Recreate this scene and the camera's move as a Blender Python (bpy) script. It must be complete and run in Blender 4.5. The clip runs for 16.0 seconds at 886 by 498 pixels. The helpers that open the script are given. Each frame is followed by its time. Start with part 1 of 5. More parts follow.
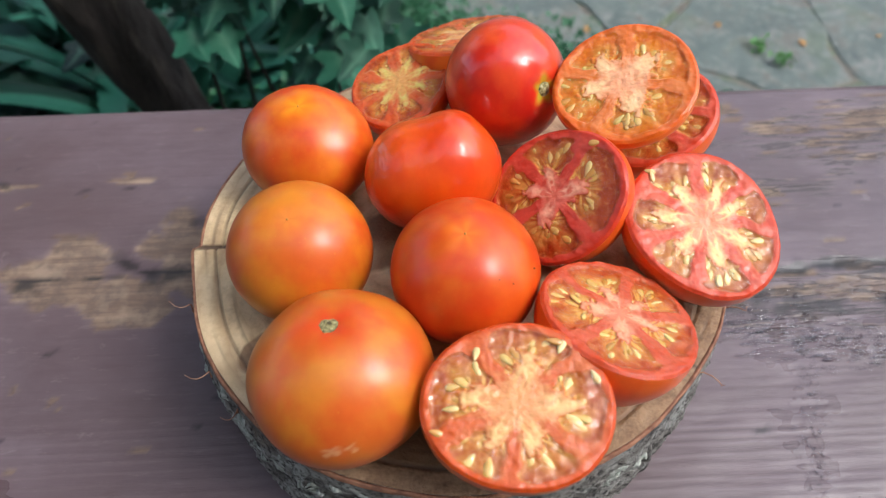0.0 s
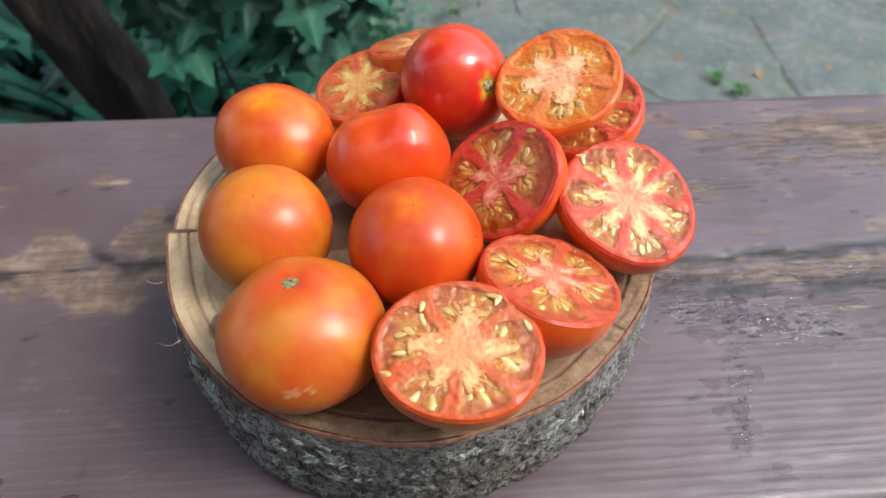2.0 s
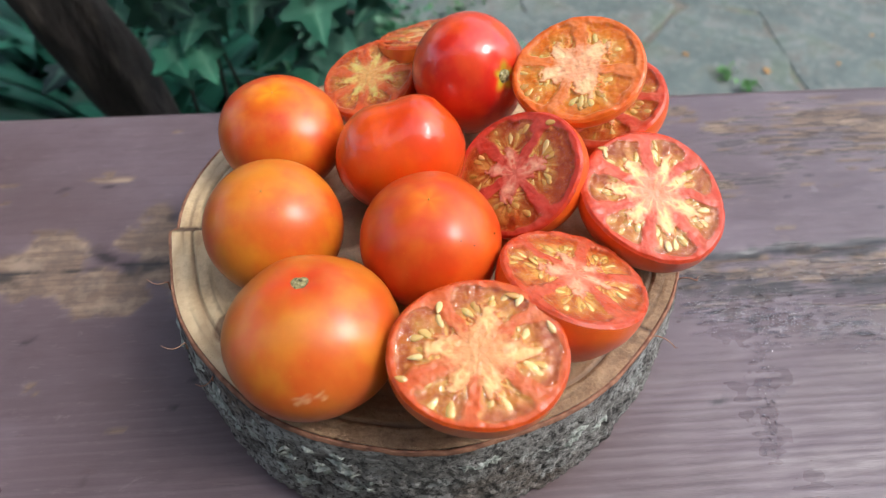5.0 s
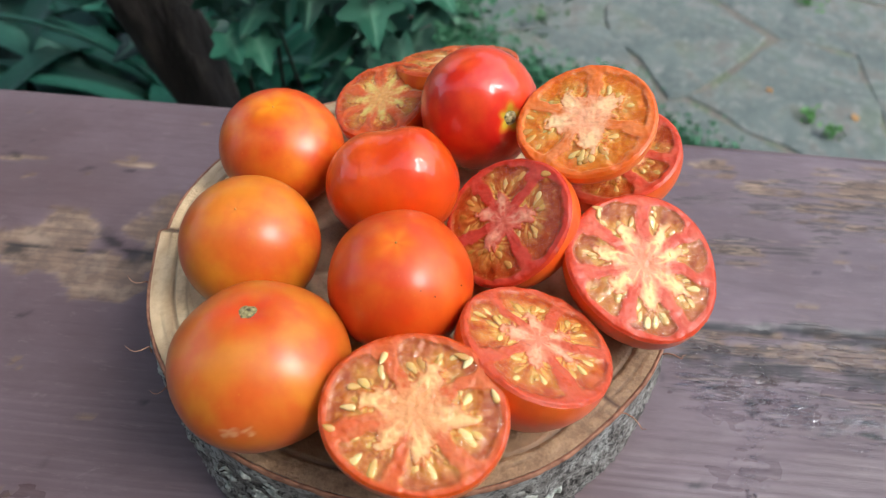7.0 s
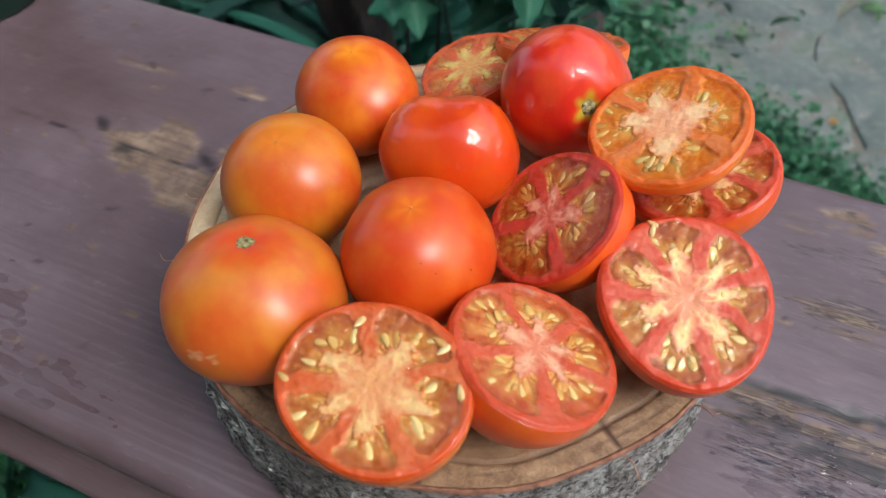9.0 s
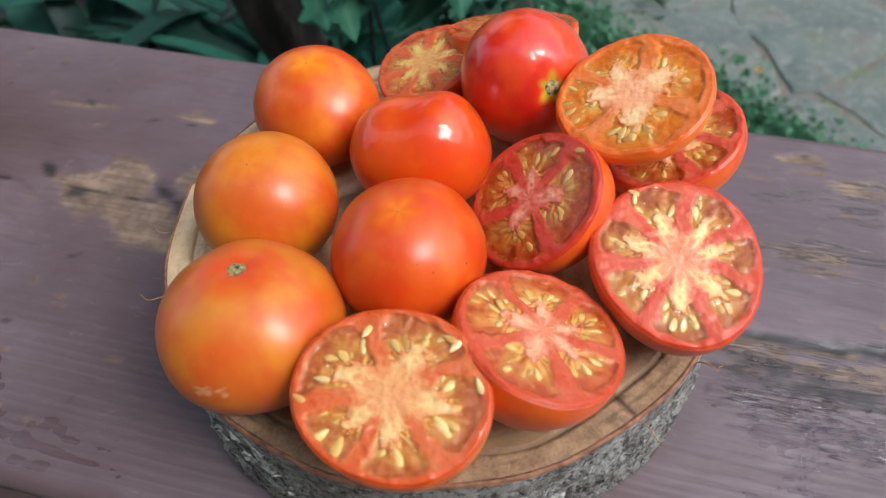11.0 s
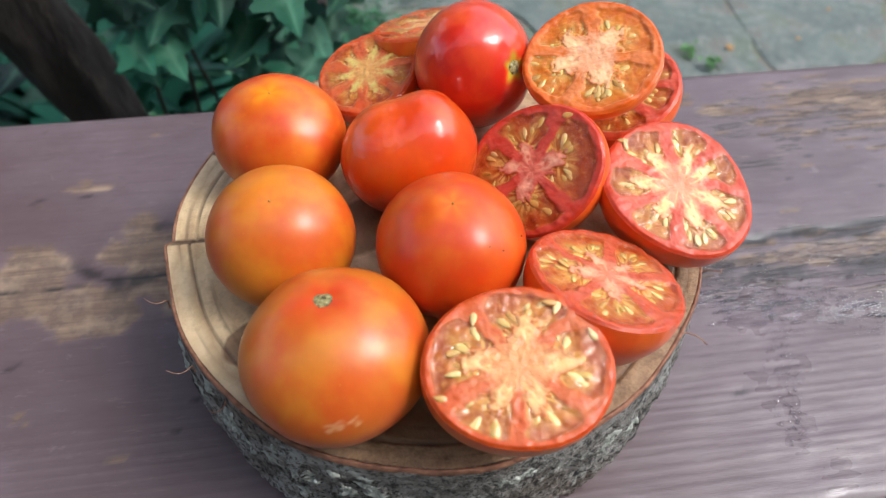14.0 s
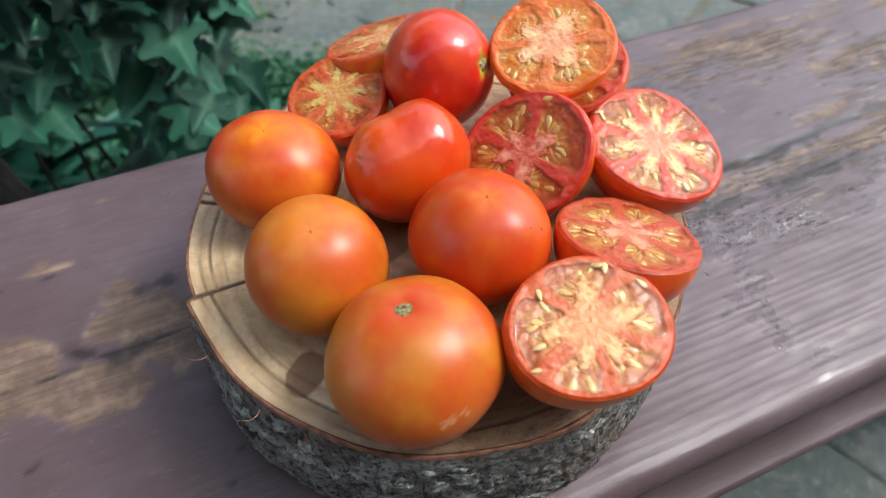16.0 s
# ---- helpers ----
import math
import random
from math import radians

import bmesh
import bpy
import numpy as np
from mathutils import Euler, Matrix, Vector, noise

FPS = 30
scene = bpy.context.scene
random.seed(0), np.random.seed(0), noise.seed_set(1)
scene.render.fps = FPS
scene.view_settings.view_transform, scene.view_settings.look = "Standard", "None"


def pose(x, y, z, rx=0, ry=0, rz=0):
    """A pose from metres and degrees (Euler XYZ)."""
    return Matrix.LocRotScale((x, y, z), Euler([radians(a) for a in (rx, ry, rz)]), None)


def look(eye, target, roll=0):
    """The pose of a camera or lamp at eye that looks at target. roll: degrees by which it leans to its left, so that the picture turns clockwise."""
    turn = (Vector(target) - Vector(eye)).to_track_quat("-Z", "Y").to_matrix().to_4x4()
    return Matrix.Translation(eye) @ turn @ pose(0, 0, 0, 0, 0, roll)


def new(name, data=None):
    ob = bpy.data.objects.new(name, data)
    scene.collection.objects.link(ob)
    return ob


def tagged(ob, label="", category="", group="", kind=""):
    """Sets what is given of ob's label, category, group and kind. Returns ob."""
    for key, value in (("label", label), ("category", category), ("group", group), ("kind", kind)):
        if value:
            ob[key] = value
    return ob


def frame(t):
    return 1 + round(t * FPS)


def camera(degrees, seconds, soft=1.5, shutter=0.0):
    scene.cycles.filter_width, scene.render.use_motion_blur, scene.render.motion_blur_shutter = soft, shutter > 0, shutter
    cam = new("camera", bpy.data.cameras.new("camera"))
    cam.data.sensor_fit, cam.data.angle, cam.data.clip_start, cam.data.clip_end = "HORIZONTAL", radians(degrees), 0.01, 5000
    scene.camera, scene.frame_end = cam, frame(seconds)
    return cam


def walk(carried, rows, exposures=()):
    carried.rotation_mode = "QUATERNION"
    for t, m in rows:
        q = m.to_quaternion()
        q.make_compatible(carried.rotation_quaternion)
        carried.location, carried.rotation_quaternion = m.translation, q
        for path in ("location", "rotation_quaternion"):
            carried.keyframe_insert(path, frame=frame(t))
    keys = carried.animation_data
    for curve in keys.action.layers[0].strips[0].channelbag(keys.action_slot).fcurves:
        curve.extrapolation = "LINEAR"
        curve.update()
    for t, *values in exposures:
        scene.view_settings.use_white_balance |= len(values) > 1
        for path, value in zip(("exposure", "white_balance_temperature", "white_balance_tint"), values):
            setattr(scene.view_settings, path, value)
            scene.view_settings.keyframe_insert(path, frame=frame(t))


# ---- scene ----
cam = camera(65.65, 16.0, soft=1.2)
PATH = [
    (0, (-0.01070, -0.12195, 0.20026), (-0.00322, 0.05652, -0.04077), -0.41),
    (0.5, (-0.00451, -0.13352, 0.19754), (0.00620, 0.04918, -0.04017), 0.25),
    (1, (0.00317, -0.14585, 0.19970), (0.02068, 0.03835, -0.03644), 1.49),
    (1.5, (0.00289, -0.14723, 0.20683), (0.02339, 0.03926, -0.02727), 1.45),
    (2, (-0.00559, -0.14627, 0.20527), (0.01302, 0.04332, -0.02648), 1.68),
    (2.5, (-0.01053, -0.14575, 0.20466), (0.00720, 0.04715, -0.02441), 1.90),
    (3, (-0.01190, -0.14575, 0.20895), (0.00414, 0.05083, -0.01710), 1.49),
    (3.5, (-0.01123, -0.14528, 0.20344), (0.00411, 0.05200, -0.02204), 1.04),
    (4, (-0.00895, -0.14372, 0.20102), (0.00623, 0.05033, -0.02726), 0.59),
    (4.2, (-0.00862, -0.14390, 0.19939), (0.00716, 0.04918, -0.02968), 0.57),
    (6.3, (-0.00269, -0.13192, 0.19744), (0.01151, 0.05468, -0.03704), 1.94),
    (6.5, (0.00240, -0.13115, 0.20030), (0.01126, 0.05672, -0.03342), 2.51),
    (7, (0.01420, -0.12797, 0.20128), (0.00444, 0.06087, -0.03163), 2.68),
    (7.5, (0.02618, -0.12434, 0.19618), (-0.00922, 0.06096, -0.03709), 0.30),
    (8, (0.02928, -0.12186, 0.19611), (-0.02403, 0.05679, -0.03893), -0.29),
    (8.5, (0.03371, -0.11790, 0.19399), (-0.03094, 0.05634, -0.04151), 0.89),
    (9, (0.04265, -0.11623, 0.19047), (-0.02916, 0.05432, -0.04566), 0.37),
    (9.5, (0.04563, -0.11359, 0.18950), (-0.02612, 0.05416, -0.04864), -0.43),
    (9.7, (0.04579, -0.11342, 0.18919), (-0.02539, 0.05364, -0.04961), -1.47),
    (11.8, (0.02165, -0.12986, 0.19645), (-0.01168, 0.05246, -0.03945), -2.53),
    (12, (0.01847, -0.13258, 0.19879), (-0.00883, 0.05138, -0.03661), -2.32),
    (12.5, (0.01118, -0.13189, 0.19747), (0.00127, 0.05397, -0.03781), -0.93),
    (13, (0.00140, -0.12779, 0.19499), (0.00280, 0.05911, -0.03968), -1.72),
    (13.5, (-0.00763, -0.12920, 0.19335), (0.00778, 0.05729, -0.04114), -0.20),
    (14, (-0.02070, -0.12970, 0.19347), (0.01022, 0.05352, -0.04206), 2.05),
    (14.5, (-0.03598, -0.12939, 0.19479), (0.01369, 0.05014, -0.04037), 4.02),
    (15, (-0.04015, -0.12896, 0.19797), (0.02446, 0.04851, -0.03511), 3.48),
    (15.5, (-0.04657, -0.12701, 0.19804), (0.03115, 0.04550, -0.03477), 3.79),
    (16, (-0.05997, -0.12660, 0.19942), (0.02147, 0.04355, -0.03385), 1.93),
]
walk(cam, [(t, look(eye, target, roll)) for t, eye, target, roll in PATH], [(0, 1.27, 6020, 9), (1.5, 1.34, 6020, 9), (6.3, 1.34, 6020, 9), (7.5, 1.2, 6020, 9), (9, 1.06, 6020, 9), (9.7, 1.06, 6020, 9), (12, 1.26, 6020, 9), (14.5, 1.34, 6020, 9), (16, 1.24, 6100, 9)])
cam.data.dof.use_dof, cam.data.dof.focus_distance, cam.data.dof.aperture_fstop = True, 0.178, 16.0

# ---- light ----
world = bpy.data.worlds.new("world")
scene.world = world
world.use_nodes = True
wt = world.node_tree
sky = wt.nodes.new("ShaderNodeTexSky")
sky.sky_type, sky.sun_disc = "NISHITA", False
sky.sun_elevation, sky.sun_rotation = radians(52), radians(107)
sky.air_density, sky.dust_density, sky.ozone_density = 1.0, 4.0, 1.0
wt.nodes["Background"].inputs["Strength"].default_value = 0.15
haze = wt.nodes.new("ShaderNodeHueSaturation")   # thin cloud greys the sky
haze.inputs["Saturation"].default_value = 0.6
wt.links.new(sky.outputs["Color"], haze.inputs["Color"])
wt.links.new(haze.outputs["Color"], wt.nodes["Background"].inputs["Color"])
sun = new("sun", bpy.data.lights.new("sun", "SUN"))
sun.data.energy, sun.data.angle, sun.data.color = 0.64, radians(22), (1.0, 0.96, 0.92)
sun.matrix_world = look((0.59, -0.18, 0.78), (0, 0, 0))


# ---- helpers for building ----
def lin(r, g, b):
    """Linear colour of an 8-bit one."""
    return tuple((c / 255 / 12.92 if c <= 10 else ((c / 255 + 0.055) / 1.055) ** 2.4) for c in (r, g, b)) + (1.0,)


def material(name, rough=0.5, **sockets):
    m = bpy.data.materials.new(name)
    m.use_nodes = True
    b = m.node_tree.nodes["Principled BSDF"]
    b.inputs["Roughness"].default_value = rough
    for k, v in sockets.items():
        b.inputs[k.replace("_", " ")].default_value = v
    return m, m.node_tree, b


def node(nt, kind, props=(), **ins):
    n = nt.nodes.new("ShaderNode" + kind)
    for k, v in dict(props).items():
        if k == "type":
            n.noise_dimensions = v
        elif k == "wave":
            n.wave_type = v
        elif k == "blend":
            n.blend_type = v
        elif k == "op":
            n.operation = v
        elif k == "attr":
            n.attribute_name = v
        elif k == "feature":
            n.feature = v
    for k, v in ins.items():
        s = n.inputs[k.replace("_", " ")]
        if isinstance(v, bpy.types.NodeSocket):
            nt.links.new(v, s)
        else:
            s.default_value = v
    return n


def coords(nt, scale=(1, 1, 1)):
    c = nt.nodes.new("ShaderNodeTexCoord")
    m = nt.nodes.new("ShaderNodeMapping")
    m.inputs["Scale"].default_value = scale
    nt.links.new(c.outputs["Object"], m.inputs["Vector"])
    return m.outputs["Vector"]


def noise_fac(nt, vec, scale, detail=4.0, rough=0.55, distort=0.0):
    return node(nt, "TexNoise", Vector=vec, Scale=scale, Detail=detail, Roughness=rough, Distortion=distort).outputs["Fac"]


def ramp(nt, fac, stops):
    r = nt.nodes.new("ShaderNodeValToRGB")
    e = r.color_ramp.elements
    while len(e) < len(stops):
        e.new(0.5)
    for el, (p, c) in zip(e, stops):
        el.position, el.color = p, c
    nt.links.new(fac, r.inputs["Fac"])
    return r.outputs["Color"]


def grey(v):
    return (v, v, v, 1)


def mix(nt, fac, a, b, blend="MIX"):
    n = nt.nodes.new("ShaderNodeMix")
    n.data_type, n.blend_type = "RGBA", blend
    for v, s in ((fac, n.inputs[0]), (a, n.inputs[6]), (b, n.inputs[7])):
        if isinstance(v, bpy.types.NodeSocket):
            nt.links.new(v, s)
        else:
            s.default_value = v
    return n.outputs[2]


def attribute(nt, name):
    n = nt.nodes.new("ShaderNodeAttribute")
    n.attribute_name = name
    return n.outputs["Fac"]


def bump(nt, b, height, strength, distance, before=None):
    n = nt.nodes.new("ShaderNodeBump")
    n.inputs["Strength"].default_value, n.inputs["Distance"].default_value = strength, distance
    nt.links.new(height, n.inputs["Height"])
    if before:
        nt.links.new(before, n.inputs["Normal"])
    nt.links.new(n.outputs["Normal"], b.inputs["Normal"])
    return n.outputs["Normal"]


def coat_sparkle(nt, b, height, strength, distance):
    """Relief of the wet film alone."""
    n = nt.nodes.new("ShaderNodeBump")
    n.inputs["Strength"].default_value, n.inputs["Distance"].default_value = strength, distance
    nt.links.new(height, n.inputs["Height"])
    nt.links.new(n.outputs["Normal"], b.inputs["Coat Normal"])


def mesh_of(name, verts, faces, smooth=True, **attrs):
    me = bpy.data.meshes.new(name)
    me.from_pydata([tuple(map(float, v)) for v in verts], [], [tuple(map(int, f)) for f in faces])
    for k, vals in attrs.items():
        a = me.attributes.new(k, "FLOAT", "POINT")
        a.data.foreach_set("value", np.asarray(vals, dtype=np.float32))
    if smooth:
        me.polygons.foreach_set("use_smooth", [True] * len(me.polygons))
    me.update()
    return me


def part(name, me, mat, parent, label=""):
    """Links a mesh, or a bmesh, as one part under a thing."""
    if isinstance(me, bmesh.types.BMesh):
        bm, me = me, bpy.data.meshes.new(name)
        bm.to_mesh(me)
        bm.free()
        me.polygons.foreach_set("use_smooth", [True] * len(me.polygons))
    if mat and not me.materials:
        me.materials.append(mat)
    ob = new(name, me)
    ob.parent = parent
    return tagged(ob, label)


def grid_faces(nu, nv, wrap=True):
    """Faces of nv rings of nu points."""
    out = []
    for j in range(nv - 1):
        for i in range(nu if wrap else nu - 1):
            k = (i + 1) % nu
            out.append((j * nu + i, j * nu + k, (j + 1) * nu + k, (j + 1) * nu + i))
    return out


def smooth01(x, a, b):
    t = np.clip((x - a) / (b - a), 0, 1)
    return t * t * (3 - 2 * t)


def fbm(x, y, z, octaves=3):
    """Fractal noise of arrays, about -1 to 1."""
    x, y, z = np.broadcast_arrays(np.asarray(x, float), y, z)
    flat = [noise.fractal(Vector(p), 1.0, 2.0, octaves) for p in zip(x.ravel(), y.ravel(), z.ravel())]
    return np.array(flat).reshape(x.shape)


def tube(points, radii, sides=8, noise_amp=0.0, seed=0.0):
    """A closed tube along points."""
    verts, n = [], len(points)
    pts = [Vector(p) for p in points]
    for i, p in enumerate(pts):
        d = (pts[min(i + 1, n - 1)] - pts[max(i - 1, 0)]).normalized()
        a = d.cross(Vector((0.3, 1, 0.1))).normalized()
        b = d.cross(a)
        for k in range(sides):
            t = 2 * math.pi * k / sides
            w = a * math.cos(t) + b * math.sin(t)
            r = radii[i]
            if noise_amp:
                r *= 1 + noise_amp * noise.fractal(Vector((w.x * 2 + seed, w.y * 2, p.z * 14 + w.z)), 1.0, 2.0, 3)
            verts.append(p + w * r)
    faces = grid_faces(sides, n)
    faces += [tuple(range(sides))[::-1], tuple((n - 1) * sides + k for k in range(sides))]
    return verts, faces


# ---- materials ----
def skin_material(name, red, orange, shoulder, blush=0.5, seed=0.0, ring=0.88, gloss=0.3, gold=None, ripple=0.0):
    m, nt, b = material(name, 0.3, Coat_Weight=gloss, Coat_Roughness=0.06 if gloss > 0.4 else 0.21, Specular_IOR_Level=0.28, Subsurface_Weight=0.06, Subsurface_Scale=0.003)
    b.inputs["Subsurface Radius"].default_value = (1.0, 0.35, 0.1)

    def cloud(scale, detail, w, squash=(1, 1, 0.75), rough=0.5):
        return node(nt, "TexNoise", {"type": "4D"}, Vector=coords(nt, squash), W=seed + w, Scale=scale, Detail=detail, Roughness=rough).outputs["Fac"]

    v = coords(nt, (1, 1, 0.75))
    c = mix(nt, ramp(nt, cloud(30.0, 1.6, 0.0), [(0.42 - 0.2 * blush, grey(0)), (0.72 - 0.2 * blush, grey(1))]), red, orange)
    gold = gold or tuple(min(1, q * k) for q, k in zip(orange[:3], (1.04, 1.45, 1.5))) + (1,)
    c = mix(nt, ramp(nt, cloud(70.0, 3.0, 5.0, (1, 1, 0.6)), [(0.48, grey(0)), (0.63, grey(0.6))]), c, gold)
    c = mix(nt, ramp(nt, cloud(130.0, 3.0, 3.0), [(0.46, grey(0)), (0.72, grey(0.6))]), c, gold)
    edge = node(nt, "Math", {"op": "ADD"}).outputs[0]
    nt.links.new(attribute(nt, "top"), edge.node.inputs[0])
    nt.links.new(attribute(nt, "star"), edge.node.inputs[1])
    c = mix(nt, ramp(nt, edge, [(ring, grey(0)), (ring + (1 - ring) * 0.65, grey(0.5)), (1.0, grey(1))]), c, shoulder)
    c = mix(nt, ramp(nt, cloud(75.0, 2.5, 7.0, (1, 1, 0.4), 0.55), [(0.50, grey(0)), (0.68, grey(0.38))]), c, red)
    c = mix(nt, 0.10, c, ramp(nt, noise_fac(nt, v, 420.0, 3.0), [(0.3, grey(0.35)), (0.7, grey(1))]), "MULTIPLY")
    speck = node(nt, "TexVoronoi", Vector=v, Scale=330.0).outputs["Distance"]
    c = mix(nt, ramp(nt, speck, [(0.0, grey(0.4)), (0.11, grey(0))]), c, gold)
    c = mix(nt, ramp(nt, attribute(nt, "scuff"), [(0.15, grey(0)), (0.7, grey(0.5))]), c, lin(222, 176, 130))
    nt.links.new(c, b.inputs["Base Color"])
    nt.links.new(ramp(nt, noise_fac(nt, v, 130.0), [(0.3, grey(0.30)), (0.75, grey(0.44))]), b.inputs["Roughness"])
    low = bump(nt, b, noise_fac(nt, v, 85.0, 2.0), 0.10, 0.0016)
    bump(nt, b, noise_fac(nt, v, 700.0, 2.0), 0.05, 0.0004, low)
    if ripple:
        coat_sparkle(nt, b, cloud(230.0, 2.0, 1.0, (1, 1, 1)), ripple, 0.003)
    return m


def flesh_material(name, wall, core, heart):
    m, nt, b = material(name, 0.42, Coat_Weight=0.5, Coat_Roughness=0.06, Specular_IOR_Level=0.12, Subsurface_Weight=0.18, Subsurface_Scale=0.003)
    b.inputs["Subsurface Radius"].default_value = (1.0, 0.4, 0.15)
    v = coords(nt)
    n1 = noise_fac(nt, v, 210.0, 5.0)
    n2 = noise_fac(nt, v, 900.0, 3.0)
    streak = attribute(nt, "streak")
    pale = tuple(q + (w - q) * 0.45 for q, w in zip(wall[:3], core[:3])) + (1,)
    c = mix(nt, ramp(nt, n1, [(0.36, grey(0)), (0.76, grey(0.4))]), wall, pale)
    c = mix(nt, ramp(nt, streak, [(0.5, grey(0)), (0.85, grey(0.35))]), c, pale)
    c = mix(nt, ramp(nt, attribute(nt, "lip"), [(0.2, grey(0)), (0.8, grey(0.3))]), c, pale)
    rim = tuple(q * k for q, k in zip(wall[:3], (1.0, 0.72, 0.4))) + (1,)
    c = mix(nt, ramp(nt, attribute(nt, "outer"), [(0.88, grey(0)), (0.965, grey(0.9))]), c, rim)
    soft = node(nt, "Math", {"op": "MULTIPLY_ADD"})   # core fringe frayed by the fibres
    nt.links.new(streak, soft.inputs[0])
    soft.inputs[1].default_value = 0.15
    nt.links.new(attribute(nt, "core"), soft.inputs[2])
    c = mix(nt, ramp(nt, soft.outputs[0], [(0.14, grey(0)), (0.6, grey(0.65)), (1.0, grey(1))]), c, mix(nt, ramp(nt, n1, [(0.3, grey(0.35)), (0.6, grey(0))]), core, wall))
    c = mix(nt, ramp(nt, attribute(nt, "heart"), [(0.05, grey(0)), (0.8, grey(0.95))]), c, heart)
    c = mix(nt, 0.15, c, ramp(nt, n2, [(0.3, grey(0.3)), (0.7, grey(1))]), "MULTIPLY")
    nt.links.new(c, b.inputs["Base Color"])
    nt.links.new(ramp(nt, n1, [(0.35, grey(0.2)), (0.7, grey(0.45))]), b.inputs["Roughness"])
    low = bump(nt, b, noise_fac(nt, v, 420.0, 4.0), 0.08, 0.0006)
    bump(nt, b, n2, 0.35, 0.00025, low)
    coat_sparkle(nt, b, noise_fac(nt, v, 420.0, 3.0, 0.6, 0.9), 1.0, 0.0007)
    return m


def gel_material(name, light, dark, edge):
    m, nt, b = material(name, 0.3, Subsurface_Weight=0.2, Subsurface_Scale=0.003, IOR=1.36)
    b.inputs["Subsurface Radius"].default_value = (1.0, 0.5, 0.15)
    v = coords(nt)
    c = ramp(nt, noise_fac(nt, v, 260.0, 5.0, 0.6, distort=1.2), [(0.34, dark), (0.60, light), (0.76, tuple(min(1, q * k) for q, k in zip(light[:3], (1.1, 1.3, 1.4))) + (1,))])
    red = tuple(q * k for q, k in zip(dark[:3], (1.1, 0.72, 0.7))) + (1,)
    c = mix(nt, ramp(nt, attribute(nt, "outer"), [(0.62, grey(0)), (0.86, grey(0.45))]), c, red)
    c = mix(nt, ramp(nt, attribute(nt, "fibre"), [(0.2, grey(0)), (0.8, grey(0.85))]), c, lin(214, 170, 92))
    c = mix(nt, ramp(nt, noise_fac(nt, v, 700.0, 3.0), [(0.55, grey(0)), (0.75, grey(0.35))]), c, lin(240, 190, 120))
    c = mix(nt, ramp(nt, attribute(nt, "halo"), [(0.3, grey(0)), (0.95, grey(0.55))]), c, lin(200, 148, 76))   # pale sacs round the seeds
    c = mix(nt, ramp(nt, attribute(nt, "pocket"), [(0.45, grey(0.85)), (0.72, grey(0))]), c, edge)
    nt.links.new(c, b.inputs["Base Color"])
    bump(nt, b, noise_fac(nt, v, 300.0, 3.0), 0.15, 0.0006)
    return m


def juice_material(name, tint):
    """Clear tinted film with a wet, uneven surface."""
    m, nt, b = material(name, 0.05)
    out = [n for n in nt.nodes if n.type == "OUTPUT_MATERIAL"][0]
    clear, shine, fres, blend = (nt.nodes.new(k) for k in ("ShaderNodeBsdfTransparent", "ShaderNodeBsdfGlossy", "ShaderNodeLayerWeight", "ShaderNodeMixShader"))
    clear.inputs["Color"].default_value = tint
    shine.inputs["Roughness"].default_value = 0.05
    fres.inputs["Blend"].default_value = 0.5
    bmp = nt.nodes.new("ShaderNodeBump")
    bmp.inputs["Strength"].default_value, bmp.inputs["Distance"].default_value = 1.0, 0.00055
    nt.links.new(noise_fac(nt, coords(nt), 420.0, 2.5, 0.5, 0.8), bmp.inputs["Height"])
    nt.links.new(bmp.outputs["Normal"], shine.inputs["Normal"])
    nt.links.new(ramp(nt, fres.outputs["Facing"], [(0.0, grey(0.032)), (0.5, grey(0.045)), (0.8, grey(0.22)), (1.0, grey(0.8))]), blend.inputs["Fac"])
    nt.links.new(clear.outputs[0], blend.inputs[1])
    nt.links.new(shine.outputs[0], blend.inputs[2])
    nt.links.new(blend.outputs[0], out.inputs["Surface"])
    nt.nodes.remove(b)
    return m


M_WATER = juice_material("clear_water", (0.90, 0.89, 0.90, 1))
M_JUICE = juice_material("clear_juice", (0.99, 0.95, 0.84, 1))


M_SEED, nt, b = material("seed_coat", 0.25, Coat_Weight=0.6, Coat_Roughness=0.1, Subsurface_Weight=0.2, Subsurface_Scale=0.002)
info = nt.nodes.new("ShaderNodeObjectInfo")
c = ramp(nt, info.outputs["Random"], [(0.0, lin(196, 146, 74)), (0.5, lin(216, 180, 106)), (1.0, lin(232, 210, 150))])
c = mix(nt, 0.18, c, ramp(nt, noise_fac(nt, coords(nt), 900.0), [(0.3, lin(200, 140, 70)), (0.7, lin(255, 240, 200))]), "MULTIPLY")
nt.links.new(c, b.inputs["Base Color"])
bump(nt, b, noise_fac(nt, coords(nt), 1500.0), 0.3, 0.0003)

M_SPECK, nt, b = material("dark_speck", 0.7)
nt.links.new(ramp(nt, noise_fac(nt, coords(nt), 900.0), [(0.3, lin(40, 24, 12)), (0.7, lin(70, 44, 20))]), b.inputs["Base Color"])

M_TIP, nt, b = material("stem_point", 0.7)
nt.links.new(ramp(nt, noise_fac(nt, coords(nt), 900.0), [(0.3, lin(190, 120, 50)), (0.7, lin(206, 150, 80))]), b.inputs["Base Color"])

M_SCAR, nt, b = material("stem_scar_cork", 0.8)
nt.links.new(ramp(nt, noise_fac(nt, coords(nt), 900.0), [(0.35, lin(70, 60, 30)), (0.55, lin(150, 140, 90)), (0.75, lin(190, 185, 160))]), b.inputs["Base Color"])
bump(nt, b, noise_fac(nt, coords(nt), 1200.0), 0.7, 0.0006)

